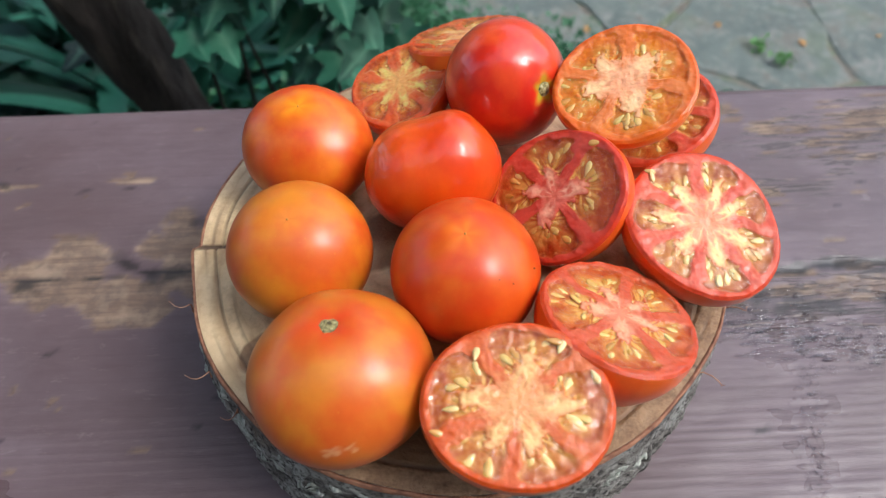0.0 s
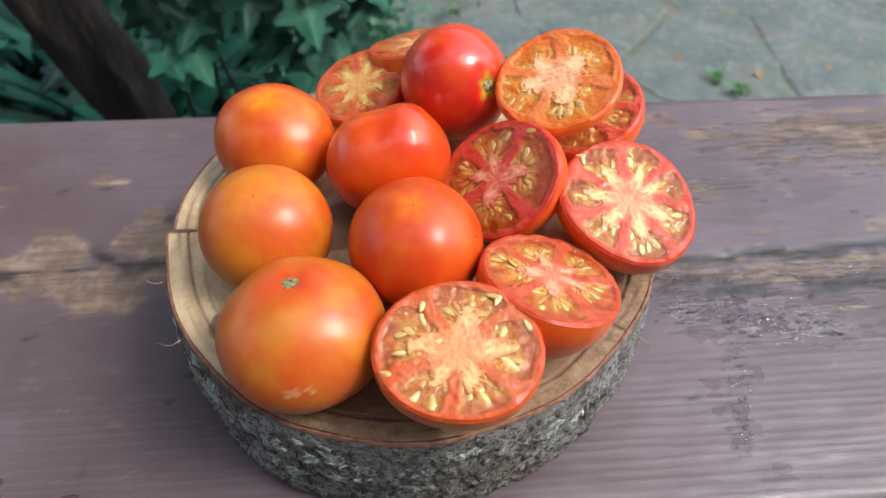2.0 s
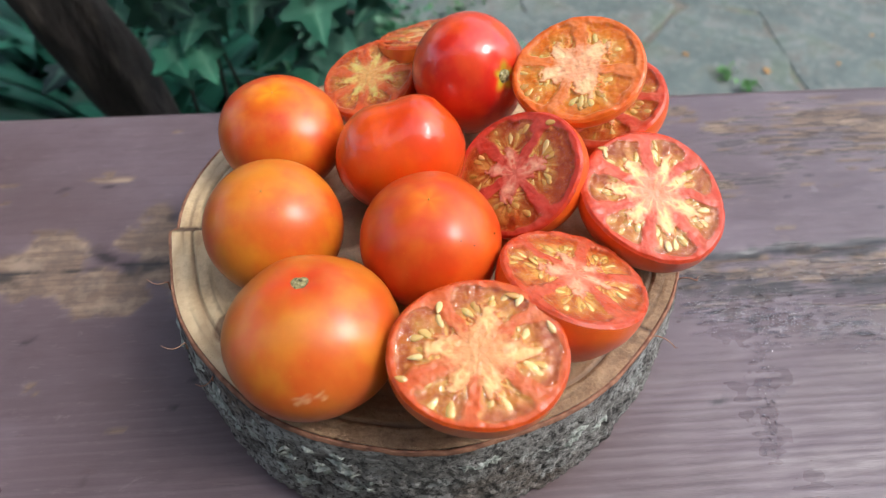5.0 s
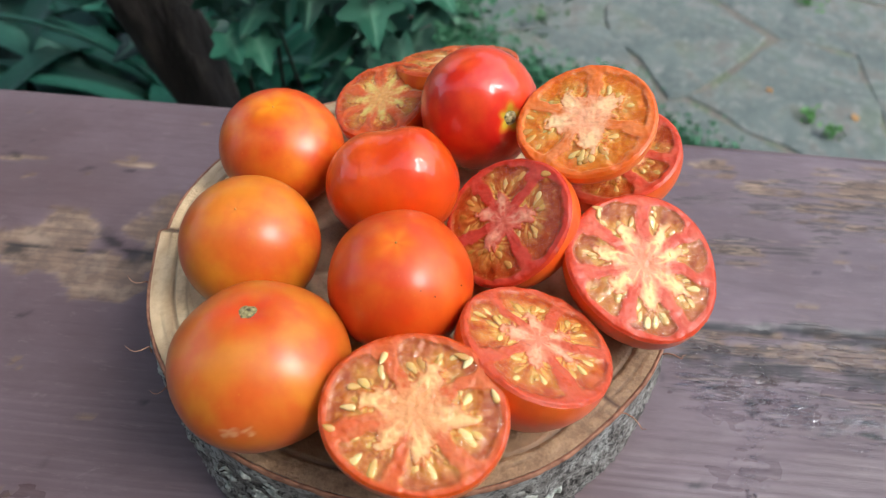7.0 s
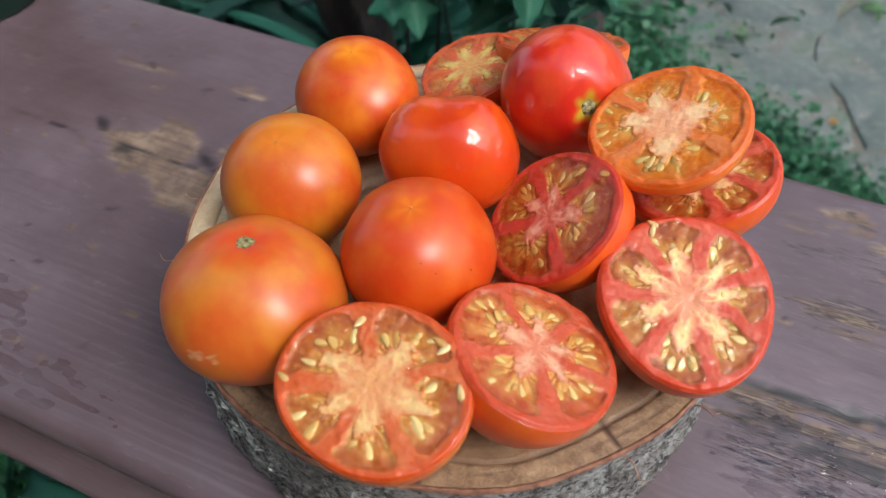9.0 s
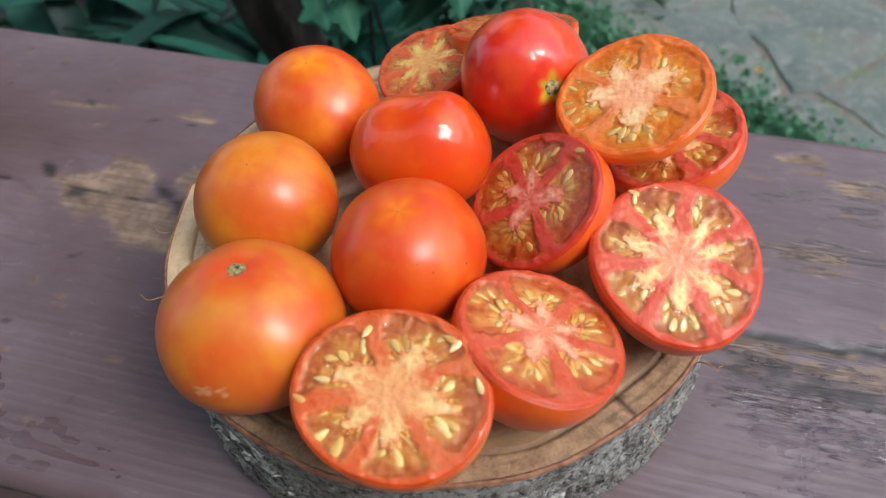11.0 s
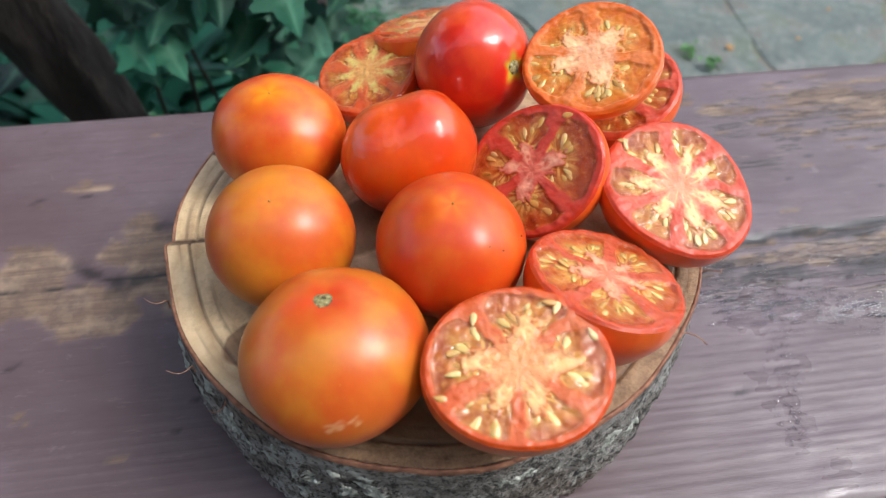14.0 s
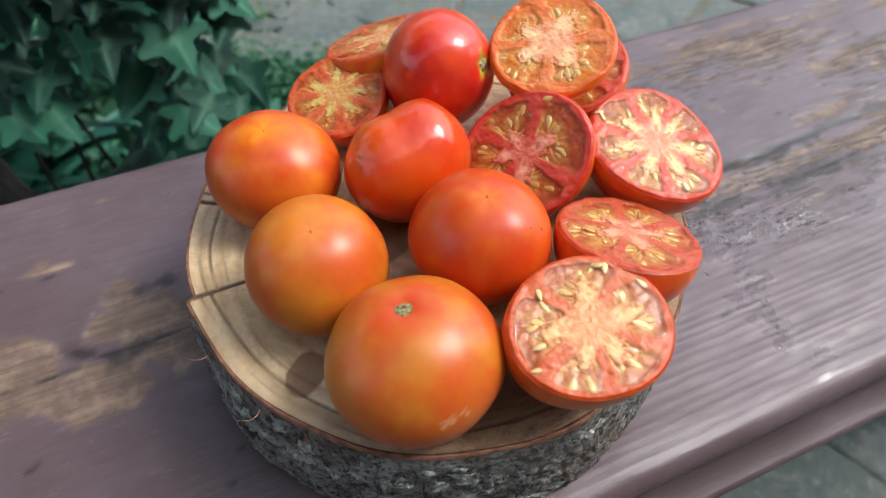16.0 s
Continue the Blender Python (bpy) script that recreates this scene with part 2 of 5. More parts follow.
# end grain of the log slice
M_GRAIN, nt, b = material("end_grain", 0.62)
v = coords(nt)
wob = node(nt, "TexNoise", Vector=v, Scale=28.0, Detail=3.0).outputs["Color"]
vv = node(nt, "VectorMath", {"op": "MULTIPLY_ADD"}).outputs[0]
nt.links.new(wob, vv.node.inputs[0])
vv.node.inputs[1].default_value = (0.012, 0.012, 0)
nt.links.new(v, vv.node.inputs[2])
rings = nt.nodes.new("ShaderNodeTexWave")
rings.wave_type, rings.rings_direction, rings.wave_profile = "RINGS", "Z", "SAW"
rings.inputs["Scale"].default_value, rings.inputs["Distortion"].default_value = 62.0, 1.2
rings.inputs["Detail"].default_value, rings.inputs["Detail Scale"].default_value = 3.0, 2.0
nt.links.new(vv, rings.inputs["Vector"])
big = noise_fac(nt, v, 32.0, 5.0)
c = ramp(nt, big, [(0.3, lin(190, 160, 116)), (0.5, lin(220, 196, 152)), (0.72, lin(234, 216, 178))])
c = mix(nt, ramp(nt, rings.outputs["Fac"], [(0.0, grey(0.45)), (0.5, grey(0.0)), (1.0, grey(0.35))]), c, lin(150, 112, 76))
c = mix(nt, ramp(nt, noise_fac(nt, v, 520.0, 3.0), [(0.45, grey(0)), (0.8, grey(0.35))]), c, lin(120, 92, 64))
c = mix(nt, ramp(nt, attribute(nt, "stain"), [(0.2, grey(0)), (0.5, grey(0.8))]), c, mix(nt, noise_fac(nt, coords(nt, (1, 1, 1)), 330.0, 5.0, 0.7), lin(66, 40, 22), lin(138, 96, 60)))
c = mix(nt, ramp(nt, attribute(nt, "band"), [(0.1, grey(0)), (0.9, grey(0.6))]), c, mix(nt, ramp(nt, noise_fac(nt, v, 260.0, 6.0, 0.75), [(0.35, grey(0)), (0.65, grey(1))]), lin(92, 64, 40), lin(186, 154, 116)))
c = mix(nt, attribute(nt, "crack"), c, lin(70, 46, 30))
nt.links.new(c, b.inputs["Base Color"])
nt.links.new(ramp(nt, attribute(nt, "stain"), [(0.2, grey(0.68)), (0.6, grey(0.5))]), b.inputs["Roughness"])
low = bump(nt, b, rings.outputs["Fac"], 0.25, 0.0006)
low = bump(nt, b, noise_fac(nt, v, 260.0, 6.0, 0.75), 0.6, 0.0012, low)
bump(nt, b, noise_fac(nt, v, 800.0), 0.5, 0.0006, low)

M_BARK, nt, b = material("log_bark", 0.85)
v = coords(nt)
vz = coords(nt, (1, 1, 1.8))
n1 = noise_fac(nt, vz, 95.0, 6.0, 0.65)
n2 = noise_fac(nt, v, 620.0, 5.0, 0.7)
n3 = noise_fac(nt, v, 38.0, 4.0, 0.6)
c = ramp(nt, n1, [(0.32, lin(62, 57, 53)), (0.46, lin(122, 118, 112)), (0.62, lin(168, 166, 160))])
c = mix(nt, ramp(nt, n3, [(0.56, grey(0)), (0.66, grey(0.55))]), c, lin(112, 96, 80))
c = mix(nt, ramp(nt, noise_fac(nt, coords(nt, (1, 1, 1.3)), 55.0, 6.0, 0.7, 0.6), [(0.54, grey(0)), (0.62, grey(0.75))]), c, lin(190, 192, 186))
c = mix(nt, ramp(nt, n2, [(0.38, grey(0.9)), (0.5, grey(0.0))]), c, lin(34, 30, 27))
c = mix(nt, ramp(nt, n2, [(0.6, grey(0.0)), (0.72, grey(0.6))]), c, lin(184, 181, 174))
c = mix(nt, ramp(nt, noise_fac(nt, coords(nt, (1, 1, 0.35)), 190.0, 5.0, 0.7), [(0.36, grey(0.85)), (0.44, grey(0))]), c, lin(36, 32, 29))
nt.links.new(c, b.inputs["Base Color"])
low = bump(nt, b, n1, 0.6, 0.002)
bump(nt, b, n2, 1.0, 0.0014, low)

M_RIM, nt, b = material("inner_bark_edge", 0.75)
nt.links.new(ramp(nt, noise_fac(nt, coords(nt), 300.0), [(0.3, lin(104, 66, 48)), (0.7, lin(158, 112, 84))]), b.inputs["Base Color"])
bump(nt, b, noise_fac(nt, coords(nt), 600.0), 0.6, 0.0008)

M_LICHEN, nt, b = material("lichen", 0.9)
nt.links.new(ramp(nt, noise_fac(nt, coords(nt), 500.0, 5.0), [(0.3, lin(112, 118, 108)), (0.55, lin(172, 176, 166)), (0.75, lin(204, 205, 196))]), b.inputs["Base Color"])
bump(nt, b, noise_fac(nt, coords(nt), 900.0, 4.0), 0.8, 0.001)

M_FIBRE, nt, b = material("bark_fibre", 0.7)
nt.links.new(ramp(nt, noise_fac(nt, coords(nt), 300.0), [(0.3, lin(130, 72, 48)), (0.7, lin(190, 150, 120))]), b.inputs["Base Color"])

# weathered painted plank
M_PLANK, nt, b = material("brown_painted_wood", 0.45, Specular_IOR_Level=0.66)
v = coords(nt)
vg = coords(nt, (0.06, 1, 1))
vs = coords(nt, (0.2, 1, 1))
grain = nt.nodes.new("ShaderNodeTexWave")
grain.wave_type, grain.bands_direction = "BANDS", "Y"
for k, val in (("Scale", 96.0), ("Distortion", 5.0), ("Detail", 2.5), ("Detail Scale", 1.0), ("Detail Roughness", 0.6)):
    grain.inputs[k].default_value = val
nt.links.new(vg, grain.inputs["Vector"])
streak = noise_fac(nt, vg, 420.0, 5.0, 0.65)
blotch = noise_fac(nt, v, 14.0, 5.0, 0.6)
paint = ramp(nt, blotch, [(0.3, lin(81, 66, 68)), (0.5, lin(96, 81, 84)), (0.72, lin(114, 99, 103))])
paint = mix(nt, ramp(nt, streak, [(0.3, grey(0.35)), (0.5, grey(0))]), paint, lin(74, 56, 56))
paint = mix(nt, ramp(nt, noise_fac(nt, vs, 260.0, 5.0), [(0.66, grey(0)), (0.74, grey(0.5))]), paint, lin(66, 44, 38))
ridge_sheen = node(nt, "Math", {"op": "MULTIPLY"}).outputs[0]   # sheen painted as paler ridges, strongest towards the front right
nt.links.new(grain.outputs["Fac"], ridge_sheen.node.inputs[0])
nt.links.new(attribute(nt, "ridge"), ridge_sheen.node.inputs[1])
paint = mix(nt, ramp(nt, ridge_sheen, [(0.3, grey(0)), (1.0, grey(0.35))]), paint, lin(136, 121, 124))
paint = mix(nt, ramp(nt, noise_fac(nt, vs, 520.0, 4.0, 0.7), [(0.58, grey(0)), (0.74, grey(0.35))]), paint, lin(140, 124, 124))
paint = mix(nt, ramp(nt, noise_fac(nt, coords(nt, (0.5, 1, 1)), 9.0, 4.0, 0.6), [(0.45, grey(0)), (0.62, grey(0.5))]), paint, lin(84, 64, 62))
paint = mix(nt, ramp(nt, noise_fac(nt, coords(nt, (0.35, 1, 1)), 75.0, 6.0, 0.7, 0.5), [(0.52, grey(0)), (0.64, grey(0.45))]), paint, lin(80, 64, 64))
paint = mix(nt, ramp(nt, noise_fac(nt, coords(nt, (0.5, 1, 1)), 150.0, 5.0, 0.7, 0.5), [(0.64, grey(0)), (0.74, grey(0.3))]), paint, lin(150, 138, 138))
wood = ramp(nt, streak, [(0.25, lin(84, 66, 54)), (0.48, lin(112, 91, 74)), (0.72, lin(140, 119, 99))])
wood = mix(nt, ramp(nt, noise_fac(nt, v, 110.0, 6.0, 0.7), [(0.38, grey(0.7)), (0.56, grey(0))]), wood, lin(84, 70, 62))
wood = mix(nt, ramp(nt, noise_fac(nt, v, 70.0, 5.0), [(0.52, grey(0)), (0.68, grey(0.45))]), wood, lin(168, 146, 122))
c = mix(nt, attribute(nt, "bare"), paint, wood)
fissure = node(nt, "Math", {"op": "MULTIPLY"}).outputs[0]   # fine splits along the grain where the wood is worn
nt.links.new(ramp(nt, noise_fac(nt, coords(nt, (0.08, 1, 1)), 330.0, 4.0, 0.6, 0.3), [(0.44, grey(0)), (0.49, grey(1)), (0.51, grey(1)), (0.56, grey(0))]), fissure.node.inputs[0])
nt.links.new(attribute(nt, "wear"), fissure.node.inputs[1])
sliver = node(nt, "Math", {"op": "MULTIPLY"}).outputs[0]   # thin bare slivers
nt.links.new(ramp(nt, noise_fac(nt, coords(nt, (0.10, 1, 1)), 240.0, 4.0, 0.65), [(0.60, grey(0)), (0.68, grey(1))]), sliver.node.inputs[0])
nt.links.new(attribute(nt, "wear"), sliver.node.inputs[1])
c = mix(nt, sliver, c, lin(158, 138, 118))
c = mix(nt, ramp(nt, fissure, [(0.3, grey(0)), (0.9, grey(0.75))]), c, lin(44, 36, 32))
c = mix(nt, attribute(nt, "dark"), c, lin(30, 25, 23))
c = mix(nt, ramp(nt, attribute(nt, "wet"), [(0.1, grey(0)), (0.8, grey(0.3))]), c, lin(74, 57, 54))
nt.links.new(c, b.inputs["Base Color"])
r1 = ramp(nt, noise_fac(nt, vs, 60.0, 4.0), [(0.3, grey(0.38)), (0.7, grey(0.52))])
r2 = mix(nt, attribute(nt, "bare"), r1, grey(0.72))
r2 = mix(nt, ramp(nt, attribute(nt, "wet"), [(0.1, grey(0)), (0.8, grey(1))]), r2, grey(0.12))
nt.links.new(r2, b.inputs["Roughness"])
ridged = node(nt, "Math", {"op": "MULTIPLY"}).outputs[0]
nt.links.new(grain.outputs["Fac"], ridged.node.inputs[0])
nt.links.new(attribute(nt, "ridge"), ridged.node.inputs[1])
low = bump(nt, b, ridged, 0.12, 0.0005)
low = bump(nt, b, ramp(nt, fissure, [(0.2, grey(1)), (0.9, grey(0))]), 0.5, 0.0006, low)
low = bump(nt, b, streak, 0.14, 0.0006, low)
drops = node(nt, "Math", {"op": "MULTIPLY"}).outputs[0]   # beads of water
nt.links.new(attribute(nt, "wet"), drops.node.inputs[0])
nt.links.new(noise_fac(nt, vs, 300.0, 4.0, 0.6), drops.node.inputs[1])
low = bump(nt, b, drops, 0.22, 0.0008, low)
bump(nt, b, noise_fac(nt, vs, 420.0, 5.0, 0.65), 0.20, 0.0008, low)

M_STONE, nt, b = material("flagstone", 0.75)
v = coords(nt)
info = nt.nodes.new("ShaderNodeObjectInfo")
n1 = noise_fac(nt, v, 9.0, 6.0, 0.65)
c = ramp(nt, n1, [(0.3, lin(64, 74, 71)), (0.5, lin(90, 100, 95)), (0.72, lin(118, 122, 116))])
c = mix(nt, ramp(nt, info.outputs["Random"], [(0, grey(0)), (0.6, grey(0.15)), (1, grey(0.5))]), c, lin(66, 78, 70))
c = mix(nt, ramp(nt, noise_fac(nt, v, 26.0, 6.0, 0.65, 0.8), [(0.50, grey(0)), (0.66, grey(0.6))]), c, lin(126, 124, 118))
c = mix(nt, ramp(nt, noise_fac(nt, v, 17.0, 6.0, 0.7), [(0.50, grey(0)), (0.64, grey(0.6))]), c, lin(92, 84, 74))
c = mix(nt, ramp(nt, noise_fac(nt, v, 11.0, 5.0), [(0.54, grey(0)), (0.66, grey(0.5))]), c, lin(72, 88, 64))
c = mix(nt, ramp(nt, noise_fac(nt, v, 75.0, 5.0), [(0.60, grey(0)), (0.72, grey(0.5))]), c, lin(150, 148, 140))
nt.links.new(c, b.inputs["Base Color"])
bump(nt, b, noise_fac(nt, v, 40.0, 6.0), 0.5, 0.008)

M_SOIL, nt, b = material("soil_and_moss", 0.95)
v = coords(nt)
c = ramp(nt, noise_fac(nt, v, 24.0, 6.0), [(0.3, lin(82, 80, 72)), (0.5, lin(108, 102, 92)), (0.62, lin(88, 100, 76)), (0.8, lin(130, 122, 112))])
nt.links.new(c, b.inputs["Base Color"])
bump(nt, b, noise_fac(nt, v, 90.0, 5.0), 0.8, 0.01)

M_TRUNK, nt, b = material("trunk_bark", 0.9)
v = coords(nt, (1, 1, 0.3))
c = ramp(nt, noise_fac(nt, v, 60.0, 6.0, 0.65), [(0.3, lin(22, 20, 18)), (0.55, lin(44, 38, 34)), (0.75, lin(76, 68, 60))])
nt.links.new(c, b.inputs["Base Color"])
bump(nt, b, noise_fac(nt, v, 90.0, 6.0), 0.9, 0.008)


def leaf_material(name, dark, light, vein=None):
    m, nt, b = material(name, 0.45, Specular_IOR_Level=0.25)
    info = nt.nodes.new("ShaderNodeObjectInfo")
    c = ramp(nt, info.outputs["Random"], [(0.0, dark), (0.75, light), (1.0, tuple(x * 1.35 for x in light[:3]) + (1,))])
    c = mix(nt, ramp(nt, noise_fac(nt, coords(nt), 120.0, 4.0), [(0.35, grey(0.6)), (0.7, grey(1))]), dark, c)
    if vein:
        c = mix(nt, ramp(nt, attribute(nt, "vein"), [(0.3, grey(0)), (0.9, grey(0.35))]), c, vein)
    nt.links.new(c, b.inputs["Base Color"])
    bump(nt, b, noise_fac(nt, coords(nt), 200.0), 0.3, 0.002)
    return m


M_IVY = leaf_material("ivy_leaf", lin(10, 40, 33), lin(50, 110, 84), lin(104, 148, 120))
M_STRAP = leaf_material("strap_leaf", lin(14, 46, 38), lin(48, 102, 84))
M_LOW = leaf_material("low_foliage", lin(22, 60, 42), lin(56, 108, 72))
M_WEED = leaf_material("weed_leaf", lin(48, 92, 44), lin(80, 128, 62))
M_GLAZE, nt, b = material("dark_green_plastic", 0.35)
nt.links.new(ramp(nt, noise_fac(nt, coords(nt), 30.0), [(0.3, lin(10, 38, 28)), (0.7, lin(18, 56, 42))]), b.inputs["Base Color"])

# ---- ground ----
GROUND = -0.55


def flat_ground():
    r = np.concatenate([np.linspace(0.0, 3, 25)[1:], [5, 10, 30, 100, 600]])
    nu = 48
    th = np.arange(nu) * 2 * np.pi / nu
    verts = [(0, 0, GROUND - 0.0015)]
    for q in r:
        for t in th:
            x, y = q * math.cos(t), q * math.sin(t)
            verts.append((x, y, GROUND - 0.0015 + (0.001 * noise.noise(Vector((x * 3, y * 3, 0))) if q < 6 else 0)))
    faces = [(0, 1 + i, 1 + (i + 1) % nu) for i in range(nu)]
    faces += [tuple(1 + k for k in f) for f in grid_faces(nu, len(r))]
    ob = new("ground", mesh_of("ground", verts, faces))
    ob.data.materials.append(M_SOIL)
    return tagged(ob, "earth ground with moss between the garden paving", "ground", kind="structure")


flat_ground()

# ---- bench plank ----
TOP = 0.043   # height of the log slice


def blob(x, y, cx, cy, rx, ry, turn=0.0):
    """1 in the middle of an ellipse, 0 at its edge, below 0 outside."""
    c, s = math.cos(radians(turn)), math.sin(radians(turn))
    u, w = (x - cx) * c + (y - cy) * s, -(x - cx) * s + (y - cy) * c
    return 1 - np.sqrt((u / rx) ** 2 + (w / ry) ** 2)


PEELED = [(-0.138, 0.023, 0.020, 0.016, 0), (-0.116, 0.010, 0.018, 0.013, -20), (-0.098, 0.030, 0.016, 0.020, 20), (-0.086, 0.020, 0.016, 0.016, 0),
          (0.20, 0.077, 0.050, 0.017, -6), (0.130, 0.083, 0.026, 0.0045, -8), (0.250, 0.050, 0.040, 0.010, 0), (0.157, 0.0455, 0.0055, 0.0032, 0),
          (0.117, 0.046, 0.012, 0.004, -15), (0.138, 0.004, 0.055, 0.0075, 2), (0.23, 0.006, 0.060, 0.010, 4), (0.208, 0.026, 0.020, 0.0045, 6),
          (-0.126, 0.066, 0.014, 0.0013, 0), (-0.176, 0.064, 0.016, 0.0011, 4), (0.181, 0.058, 0.008, 0.002, 0), (0.30, 0.09, 0.05, 0.01, 0)]
SOOT = [(-0.119, 0.026, 0.010, 0.005, -20), (-0.103, 0.020, 0.010, 0.009, 0), (-0.150, 0.017, 0.007, 0.004, 0), (0.112, -0.0035, 0.040, 0.0065, -4), (0.175, -0.004, 0.060, 0.0055, 0), (0.130, 0.012, 0.03, 0.004, 3),
        (-0.170, 0.027, 0.007, 0.003, -30), (-0.175, 0.066, 0.006, 0.0025, -30), (0.165, 0.010, 0.03, 0.003, 4), (-0.090, 0.044, 0.012, 0.004, 10)]
WET = [(0.116, -0.017, 0.032, 0.013, 0), (0.108, -0.036, 0.010, 0.022, 4), (0.168, -0.024, 0.018, 0.008, 0), (0.109, -0.078, 0.013, 0.010, 0), (0.145, -0.012, 0.03, 0.004, 0),
       (0.138, 0.003, 0.05, 0.007, 2), (0.100, -0.055, 0.008, 0.02, 10), (-0.150, -0.060, 0.03, 0.016, 0), (-0.11, -0.075, 0.04, 0.010, 0), (0.205, -0.015, 0.02, 0.006, 0)]


WORN = [(0.150, -0.002, 0.10, 0.022, 0), (0.235, 0.0, 0.10, 0.025, 0), (0.18, 0.074, 0.09, 0.026, -4), (0.125, 0.046, 0.03, 0.012, 0), (0.26, 0.04, 0.06, 0.03, 0)]
chips = random.Random(21)
for k in range(26):
    cx, cy = chips.uniform(0.09, 0.30), chips.uniform(0.0, 0.1)
    PEELED.append((cx, cy, chips.uniform(0.003, 0.012), chips.uniform(0.0007, 0.0015), chips.uniform(-4, 8)))
for k in range(34):
    PEELED.append((chips.uniform(-0.26, -0.07), chips.uniform(-0.07, 0.1), chips.uniform(0.0012, 0.003), chips.uniform(0.0008, 0.0016), chips.uniform(-30, 30)))
for k in range(60):
    SOOT.append((chips.uniform(-0.26, 0.28), chips.uniform(-0.075, 0.1), chips.uniform(0.0012, 0.005), chips.uniform(0.0008, 0.0016), chips.uniform(-25, 25)))


def crack_line(x):
    return np.where(x > 0, 0.006 + 0.05 * x, 0.020 + 0.03 * (x + 0.15))


def build_plank():
    xs = np.concatenate([-np.geomspace(0.9, 0.335, 12), np.arange(-0.33, 0.36, 0.0016), np.geomspace(0.365, 0.9, 12)])
    ys = np.arange(-0.0790, 0.1045, 0.0016)
    arc = [(-0.0795 - 0.007 * math.sin(a), -0.007 * (1 - math.cos(a))) for a in np.linspace(math.pi / 2, 0.18, 8)]
    prof = arc + [(y, 0.0) for y in ys] + [(0.1062, -0.0006), (0.1072, -0.002), (0.1075, -0.034), (0.106, -0.036), (-0.091, -0.034), (-0.0930, -0.032), (-0.0932, -0.0285), (-0.0915, -0.0272), (-0.0830, -0.0262), (-0.0815, -0.016), (-0.0835, -0.0085)]
    n = len(prof)
    X, Y = np.meshgrid(xs, [p[0] for p in prof], indexing="ij")
    Z = np.tile([p[1] for p in prof], (len(xs), 1))
    top = np.zeros(n, bool)
    top[len(arc) - 1:len(arc) + len(ys)] = True
    T = np.tile(top, (len(xs), 1))
    fine = T & (X > -0.335) & (X < 0.365)
    bare, dark, wet, deep, ridge, wear = (np.zeros_like(X) for _ in range(6))
    fx, fy = X[fine], Y[fine]
    n1 = fbm(fx * 55, fy * np.where(fx < 0, 60, 130), 0, 5)
    ridge[fine] = 0.2 + 0.8 * smooth01(-fy, 0.015, 0.045) * (0.45 + 0.55 * smooth01(fx, -0.12, 0.06))
    n2 = fbm(fx * 30, fy * 420, 5, 3)
    n3 = fbm(fx * 160, fy * 160, 9, 3)
    field = np.full(fx.shape, -9.0)
    for p in PEELED:
        field = np.maximum(field, blob(fx, fy, *p) * (1.0 if p[2] > 0.01 else 0.6))
    right = smooth01(fx, 0.05, 0.09)
    field = field + (0.55 - 0.2 * right) * n1 + right * 1.1 * n2 - 0.12 * right
    bare[fine] = smooth01(field, 0.02, 0.16)
    soot = np.full(fx.shape, -9.0)
    for p in SOOT:
        soot = np.maximum(soot, blob(fx, fy, *p))
    dark[fine] = smooth01(soot + 0.5 * n3 + 0.4 * n1, 0.1, 0.7) * 0.85
    damp = np.full(fx.shape, -9.0)
    for p in WET:
        damp = np.maximum(damp, blob(fx, fy, *p))
    wet[fine] = smooth01(damp + 0.4 * n1 + 0.4 * n3, -0.1, 0.6) * smooth01(n2 + 0.4 * n3, -0.5, 0.5)
    rough = np.full(fx.shape, -9.0)
    for p in WORN:
        rough = np.maximum(rough, blob(fx, fy, *p))
    wear[fine] = smooth01(rough + 0.5 * n1, 0.0, 0.5)
    line = np.abs(fy - crack_line(fx) - 0.0012 * fbm(fx * 40, 0, 3, 3))
    open_ = np.where(fx > 0, smooth01(fx, 0.06, 0.09), smooth01(-fx, 0.075, 0.1)) * (0.75 + 0.5 * n3)
    thin = np.where(fx > 0, 1.35, 0.45)
    gap = np.clip(open_ - np.where(fx < -0.19, 0.6, 0), 0, 1) * (1 - smooth01(line, 0.0005 * thin, 0.0018 * thin))
    dark[fine] = np.maximum(dark[fine], np.clip(gap * 1.6, 0, 1))
    deep[fine] = -0.0007 * bare[fine] * (0.6 + 0.8 * np.abs(n2)) - 0.0006 * gap + 0.00035 * n1
    deep[fine] *= smooth01(0.104 - fy, 0, 0.004)
    Z = Z + deep
    faces = []
    for i in range(len(xs) - 1):
        for j in range(n):
            k = (j + 1) % n
            faces.append((i * n + j, (i + 1) * n + j, (i + 1) * n + k, i * n + k))
    faces += [tuple(range(n)), tuple((len(xs) - 1) * n + j for j in range(n))[::-1]]
    me = mesh_of("plank", np.stack([X, Y, Z], -1).reshape(-1, 3), faces, bare=bare.ravel(), dark=dark.ravel(), wet=wet.ravel(), ridge=ridge.ravel(), wear=wear.ravel())
    return me


bench = tagged(new("bench"), "weathered wooden garden bench with peeling brown paint", "bench")
bench.location = (0, 0, GROUND)
plank = part("plank", build_plank(), M_PLANK, bench, "brown painted plank with peeled bare patches and a long crack")
plank.location = (0, 0, -GROUND)


def board(x, y, z, bevel=0.004):
    bm = bmesh.new()
    bmesh.ops.create_cube(bm, size=1)
    for w in bm.verts:
        w.co = Vector((w.co.x * x, w.co.y * y, w.co.z * z))
    bmesh.ops.bevel(bm, geom=bm.edges[:], offset=bevel, segments=2, affect="EDGES")
    return bm


